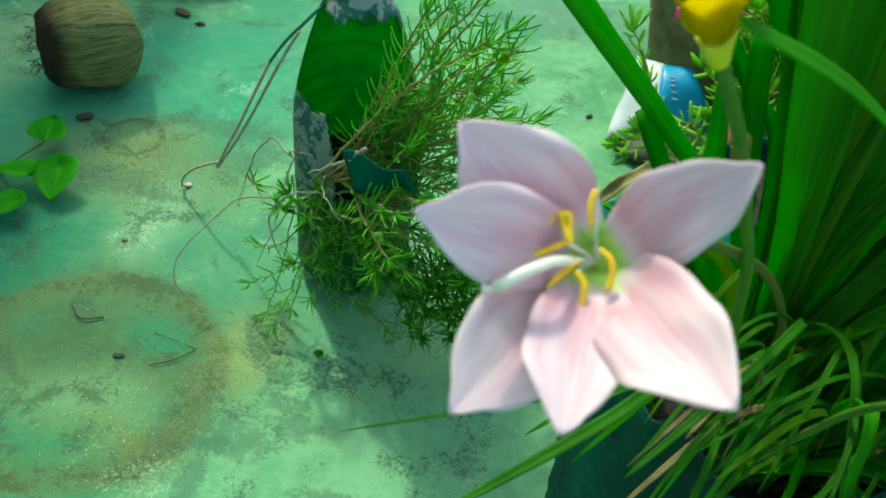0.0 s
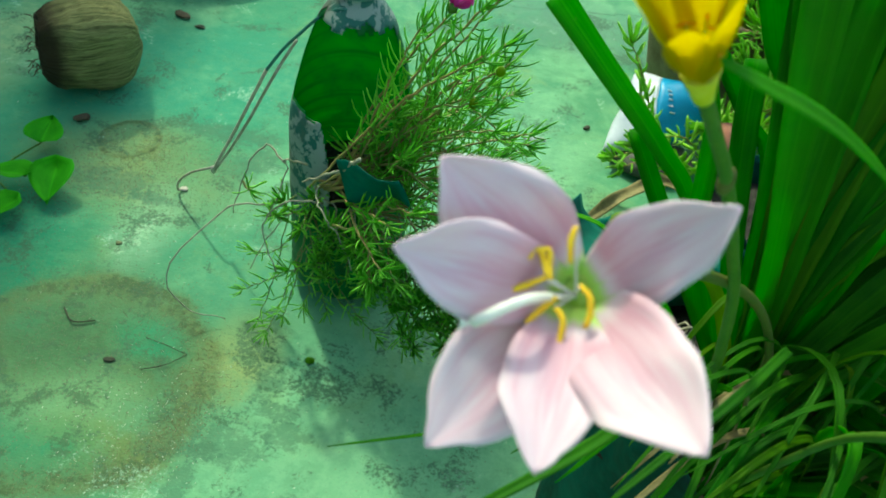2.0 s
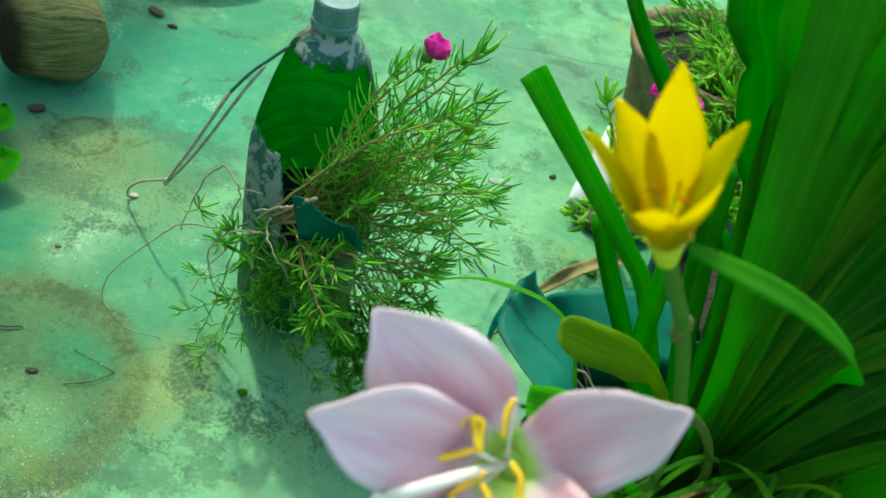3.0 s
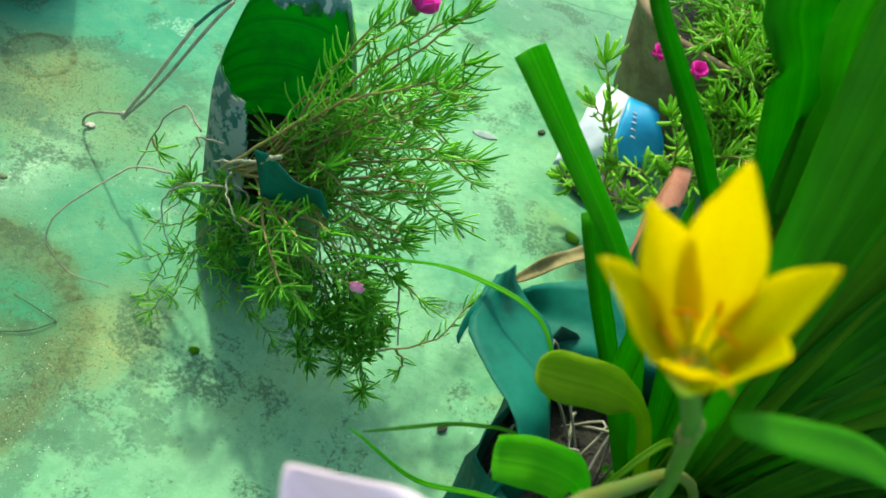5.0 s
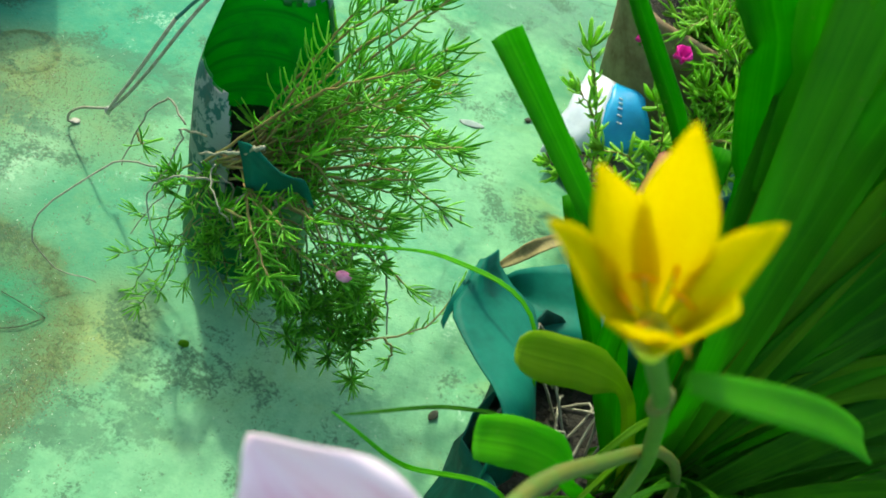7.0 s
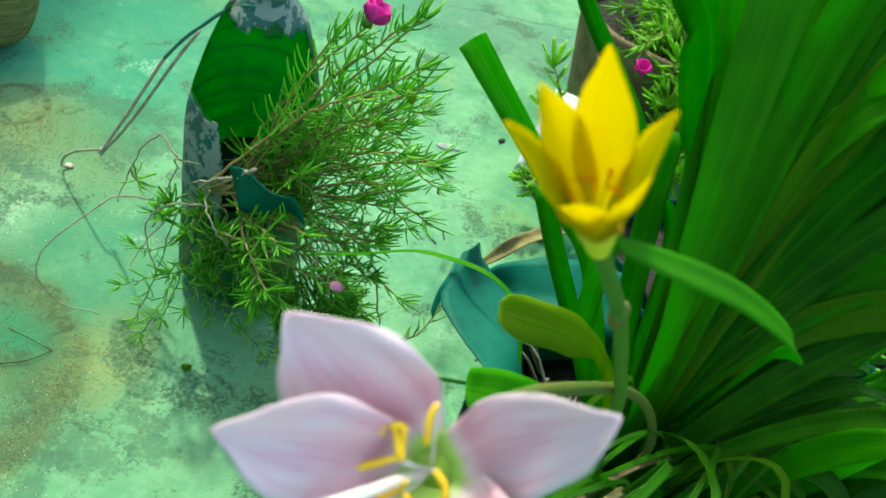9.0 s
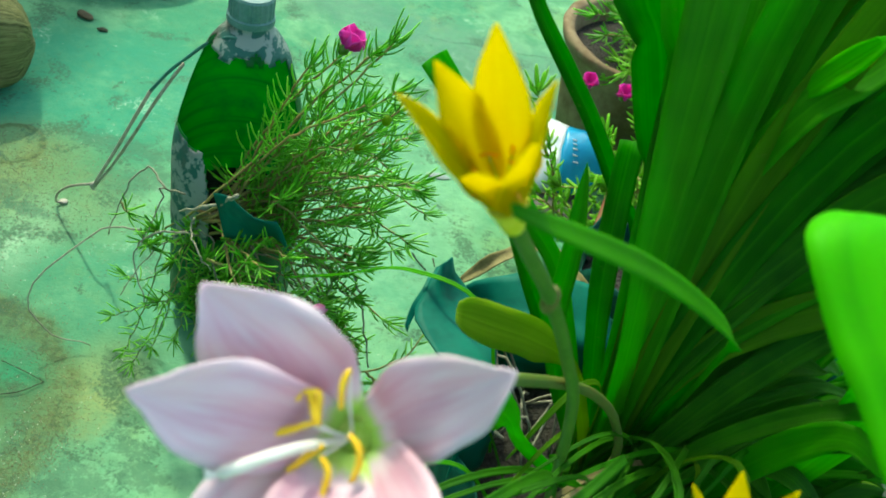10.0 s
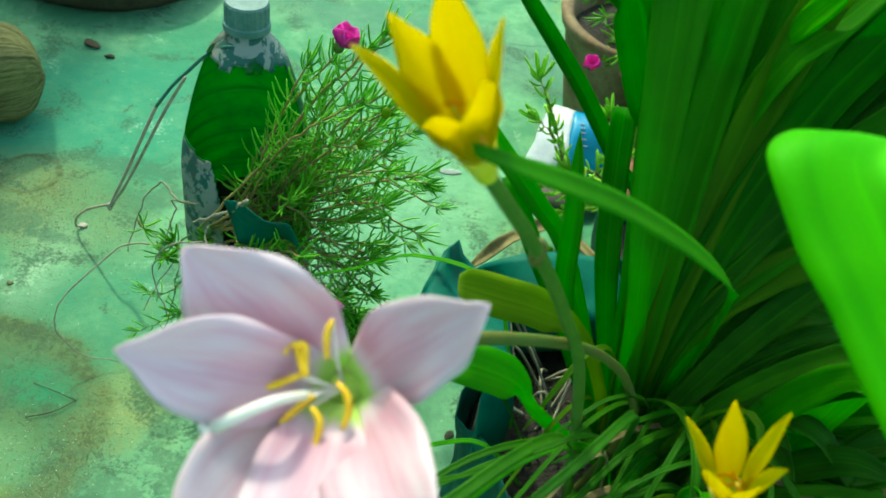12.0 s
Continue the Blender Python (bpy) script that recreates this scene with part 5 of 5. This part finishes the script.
trailing("moss_rose", (0.475, 1.17, 0.03), "dense fleshy-leaved trailing plant with magenta blooms", 32, 56, (0.12, 0.17), 0.17, 0.019, FLESHY, 0.0015, [(0.2970, 1.1233, 0.1690), (0.40, 1.30, 0.215)])
trailing("moss_rose", (0.390, 1.275, 0.145), "moss rose spilling over the rim of a clay pot", 33, 30, (0.11, 0.10), 0.07, 0.017, NEEDLE, 0.0012, (), (0.05, -0.03, 0))
trailing("moss_rose", (0.430, 1.220, 0.135), "bright fleshy plant hanging over a clay pot", 37, 58, (0.12, 0.085), 0.080, 0.019, FLESHY, 0.0014, (), (0.02, -0.05, -0.03))
trailing("moss_rose", (0.60, 1.50, 0.02), "low trailing green plant on the floor", 34, 46, (0.20, 0.20), 0.15, 0.02, FLESHY, 0.0017)
upright = thing("moss_rose", (0.292, 1.055, 0.05), "single upright leafy shoot beside the packet", "plant", "trailing plants")
rr = random.Random(41)
for tip, foot in (((0.236, 1.041, 0.189), (0.302, 1.02, 0.04)), ((0.245, 1.00, 0.062), (0.31, 1.03, 0.04)), ((0.266, 1.000, 0.085), (0.33, 1.03, 0.04)), ((0.300, 0.975, 0.062), (0.34, 1.04, 0.04)), ((0.2439, 1.0328, 0.1407), (0.300, 1.03, 0.06)), ((0.335, 0.985, 0.075), (0.38, 1.05, 0.04)), ((0.290, 1.005, 0.10), (0.36, 1.04, 0.05)), ((0.345, 1.01, 0.107), (0.40, 1.06, 0.05)), ((0.262, 1.015, 0.04), (0.32, 1.04, 0.03)), ((0.318, 1.00, 0.05), (0.36, 1.04, 0.03)), ((0.325, 1.05, 0.15), (0.37, 1.07, 0.06))):
    f, t = Vector(foot), Vector(tip)
    shoot(upright, [f, f.lerp(t, 0.5) + Vector((0, 0, 0.015)), t], rr, FLESHY, every=0.0055, length=0.021, radius=0.0016, start=0.1, tuft=8, flat=1.9)

# a second bag and its leaves beyond the clump
side_bag = grow_bag(Vector((0.640, 0.760, 0)), 0.11, 0.20, "teal plastic grow bag with low plants")
trailing("moss_rose", (0.640, 0.760, 0.17), "bright low plant in a teal bag", 36, 34, (0.13, 0.13), 0.09, 0.022, FLESHY, 0.002)

# ---- coconut ----
bm = bmesh.new()
layer = bm.loops.layers.uv.verify()
N, K = 40, 56
rings = []
for i in range(N + 1):
    s = i / N
    th = math.pi * s
    ring = []
    for j in range(K):
        a = 2 * math.pi * j / K
        r = 0.058 * math.sin(th) ** 0.80 * (1 + 0.06 * math.cos(3 * a + 0.4) + 0.025 * math.sin(7 * a) + 0.012 * math.sin(23 * a + 5 * s))
        x = -0.066 * math.cos(th) * (1.0 + 0.05 * math.cos(th))
        dent = 0.030 * math.exp(-((s) / 0.13) ** 2)
        ring.append(bm.verts.new((x + dent, r * math.cos(a), r * math.sin(a))))
    rings.append(ring)
for i in range(N):
    for j in range(K):
        k = (j + 1) % K
        f = bm.faces.new((rings[i][j], rings[i][k], rings[i + 1][k], rings[i + 1][j]))
        for l, (u, v) in zip(f.loops, ((j, i), (j + 1, i), (j + 1, i + 1), (j, i + 1))):
            l[layer].uv = (u / K, v / N)
rough_up(bm, 0.008, 22)
rough_up(bm, 0.0022, 130)
bm.transform(Matrix.Translation((-0.408, 1.032, 0.074)) @ Euler((0.3, radians(4), radians(36))).to_matrix().to_4x4())
low_z = min(v.co.z for v in bm.verts)
bm.transform(Matrix.Translation((0, 0, -low_z - 0.002)))
nut = thing("coconut", (-0.395, 1.022, 0), "dry brown fibrous coconut husk lying on the floor", "coconut")
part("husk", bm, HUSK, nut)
rr = random.Random(8)
for i in range(60):
    a = rr.uniform(0, 6.28)
    p = Vector((-0.452, 1.004, 0.062)) + Vector((rr.uniform(0.002, 0.020), 0.026 * math.cos(a), 0.030 * math.sin(a)))
    q = p + Vector((rr.uniform(-0.018, 0.002), rr.uniform(-0.012, 0.008), rr.uniform(-0.010, 0.012)))
    part("fibre", tube(bmesh.new(), curve([p, p.lerp(q, 0.5) + Vector((0, 0, 0.004)), q], 5), 0.0006, 4), DARKTUB, nut)

# ---- heart-leaved seedling ----
vine = thing("seedling", (-0.43, 0.83, 0), "small heart-leaved green seedling creeping on the floor", "plant")


def heart(at, size, heading, tilt):
    rows = []
    m = Matrix.Translation(at) @ Euler((radians(tilt), radians(8), radians(heading))).to_matrix().to_4x4()
    for i in range(11):
        s = i / 10
        w = size * 0.5 * (math.sin(math.pi * s ** 0.55) ** 0.8 if s < 1 else 0) + 0.0002
        back = 0.16 * size * (1 - s) ** 4
        rows.append([m @ Vector((x * w, size * s - back * abs(x), size * 0.22 * abs(x) * (1 - 0.4 * s) - 0.12 * size * s * s)) for x in (-1, -0.75, -0.45, -0.2, 0, 0.2, 0.45, 0.75, 1)])
    part("leaf", sheet(bmesh.new(), rows), VINE, vine, thick=0.0005)


for at, size, heading, tilt in (((-0.392, 0.878, 0.020), 0.042, 10, 12), ((-0.354, 0.842, 0.022), 0.050, -170, -10), ((-0.380, 0.822, 0.018), 0.038, 96, 8), ((-0.372, 0.785, 0.014), 0.040, 150, 0), ((-0.415, 0.80, 0.015), 0.04, 100, 6)):
    heart(Vector(at), size, heading, tilt)
    part("stem", tube(bmesh.new(), curve([(-0.43, 0.83, 0.001), ((at[0] - 0.43) / 2, (at[1] + 0.83) / 2, 0.012), at], 8), 0.0011, 6), SCAPE, vine)

# ---- litter on the floor ----
def scrap(name, at, size, material, label, category, seed, turn=0):
    bm = bmesh.new()
    bmesh.ops.create_icosphere(bm, subdivisions=2, radius=1)
    bm.transform(Matrix.Rotation(radians(turn), 4, "Z") @ Matrix.Diagonal((*size, 1)))
    rough_up(bm, min(size) * 0.9, 0.45 / min(size), seed)
    lo = min(v.co.z for v in bm.verts)
    bm.transform(Matrix.Translation((at[0], at[1], -lo - 0.0003)))
    return single(name, bm, material, label, category)


scrap("tape_scrap", (0.156, 1.093), (0.016, 0.006, 0.0012), STICKY, "scrap of grey tape stuck to the floor", "litter", 1, 8)
scrap("debris", (-0.368, 1.225), (0.015, 0.007, 0.003), DARKTUB, "dark crumbled bit of bark on the floor", "litter", 2, -20)
scrap("debris", (-0.335, 1.205), (0.008, 0.004, 0.002), CRUMB, "small dark crumb on the floor", "litter", 3)
scrap("seed", (-0.017, 0.668), (0.0042, 0.0034, 0.003), OLIVE, "small green seed on the floor", "seed", 4)
scrap("debris", (-0.384, 0.955), (0.011, 0.006, 0.004), DARKTUB, "brown husk chip beside the coconut", "litter", 5, 30)
scrap("debris", (0.220, 1.139), (0.006, 0.004, 0.002), CRUMB, "dark crumb on the floor", "litter", 6, 50)
scrap("debris", (-0.194, 0.622), (0.006, 0.003, 0.0010), CRUMB, "flat dark flake in the sand", "litter", 7, 10)
scrap("debris", (0.209, 0.687), (0.006, 0.004, 0.002), CRUMB, "tiny dark insect-like crumb", "litter", 8, 70)
scrap("fallen_petal", (0.286, 0.978), (0.011, 0.006, 0.004), OLIVE, "small yellow-green fallen leaf", "leaf", 9, -25)
scrap("pebble", (-0.252, 0.768), (0.003, 0.0022, 0.0018), SAND, "small pale pebble on the floor", "stone", 10)


def twig(points, r, label):
    return single("twig", tube(bmesh.new(), curve(points, 10), r, 5), CRUMB, label, "twig")


twig([(-0.128, 0.645, 0.002), (-0.142, 0.628, 0.003), (-0.162, 0.618, 0.0015)], 0.0005, "thin forked dark twig in the sand")
twig([(-0.128, 0.645, 0.002), (-0.150, 0.650, 0.003), (-0.172, 0.655, 0.0015)], 0.0004, "thin straight dark twig in the sand")
twig([(-0.262, 0.670, 0.002), (-0.246, 0.655, 0.003), (-0.226, 0.662, 0.002)], 0.0008, "small bent twig in the sand")
twig([(0.152, 0.940, 0.0015), (0.160, 0.928, 0.0025), (0.172, 0.918, 0.0015)], 0.0008, "short brown twig on the bare floor")
twig([(0.176, 0.940, 0.0015), (0.180, 0.928, 0.0015)], 0.0008, "short thin twig on the bare floor")
part("dry_leaf", strap([(0.275, 0.645, 0.262), (0.240, 0.672, 0.268), (0.210, 0.655, 0.262), (0.186, 0.638, 0.245)], 0.010, (0, -0.3, 1), 0.5, tip=0.4, wave=0.4), DRYLEAF, lily_bag, "curled brown dry leaf caught on the rim", thick=0.0006)
rr = random.Random(17)
for i in range(12):
    a = Vector((rr.uniform(0.225, 0.27), rr.uniform(0.52, 0.58), 0.222))
    b = a + Vector((rr.uniform(-0.04, 0.02), rr.uniform(-0.05, 0.02), rr.uniform(0.01, 0.05)))
    c = b + Vector((rr.uniform(-0.03, 0.02), rr.uniform(-0.05, 0.02), rr.uniform(-0.05, 0.0)))
    part("dry_stem", tube(bmesh.new(), curve([a, b, c], 9), 0.0009, 5), DRYTWIG, lily_bag)


# ---- sand ----
def grains(name, count, seed, where, size, material, label):
    rr = np.random.RandomState(seed)
    x, y = where(rr, count)
    vs, fs = [], []
    s = size * rr.uniform(0.4, 1.3, count)
    turn = rr.uniform(0, 6.28, count)
    for i in range(count):
        b = len(vs)
        for k in range(4):
            a = turn[i] + k * 1.571
            vs.append((x[i] + math.cos(a) * s[i] * (0.7 + 0.3 * (k % 2)), y[i] + math.sin(a) * s[i], 0.0001))
        vs.append((x[i], y[i], s[i] * 0.9))
        fs += [(b, b + 1, b + 4), (b + 1, b + 2, b + 4), (b + 2, b + 3, b + 4), (b + 3, b, b + 4)]
    me = bpy.data.meshes.new(name)
    me.from_pydata(vs, [], fs)
    me.materials.append(material)
    return tagged(new(name, me), label, "sand", kind="stuff")


def ring_at(cx, cy, r, wide):
    def f(rr, n):
        a = np.where(rr.uniform(0, 1, n) < 0.55, rr.normal(-0.1, 0.65, n), rr.uniform(0, 6.283, n))
        q = r + rr.normal(0, wide, n) * (1 + 0.8 * np.sin(a * 3 + 1) ** 2)
        return cx + q * np.cos(a), cy + q * np.sin(a)
    return f


def disc_at(cx, cy, rx, ry):
    return lambda rr, n: (cx + rx * rr.normal(0, 0.5, n), cy + ry * rr.normal(0, 0.5, n))


PALE = plain("pale_grain", (0.35, 0.42, 0.27), (0.80, 0.85, 0.68), 300, 0.5, vary=0.0)
DARKG = plain("dark_grain", (0.045, 0.06, 0.03), (0.16, 0.18, 0.09), 300, 0.9, vary=0.0)
grains("sand", 5200, 1, ring_at(-0.216, 0.598, 0.114, 0.011), 0.00060, SAND, "ring of sand left by a pot")
grains("sand", 320, 2, disc_at(-0.14, 0.56, 0.07, 0.08), 0.0005, PALE, "pale sand grains strewn over the floor")
grains("sand", 4200, 3, disc_at(-0.23, 0.62, 0.13, 0.12), 0.0006, DARKG, "dark grit strewn over the floor")
grains("sand", 900, 4, ring_at(-0.305, 0.928, 0.036, 0.008), 0.0006, SAND, "small ring of sand on the floor")
grains("sand", 4200, 5, disc_at(-0.28, 0.87, 0.15, 0.10), 0.0007, DARKG, "dark grit near the coconut")
grains("sand", 4200, 6, lambda rr, n: (rr.uniform(-0.6, 0.45, n), rr.uniform(0.5, 1.5, n)), 0.0006, DARKG, "scattered dark grit on the floor")
grains("sand", 700, 7, lambda rr, n: (rr.uniform(-0.6, 0.45, n), rr.uniform(0.5, 1.4, n)), 0.0005, PALE, "scattered pale grit on the floor")
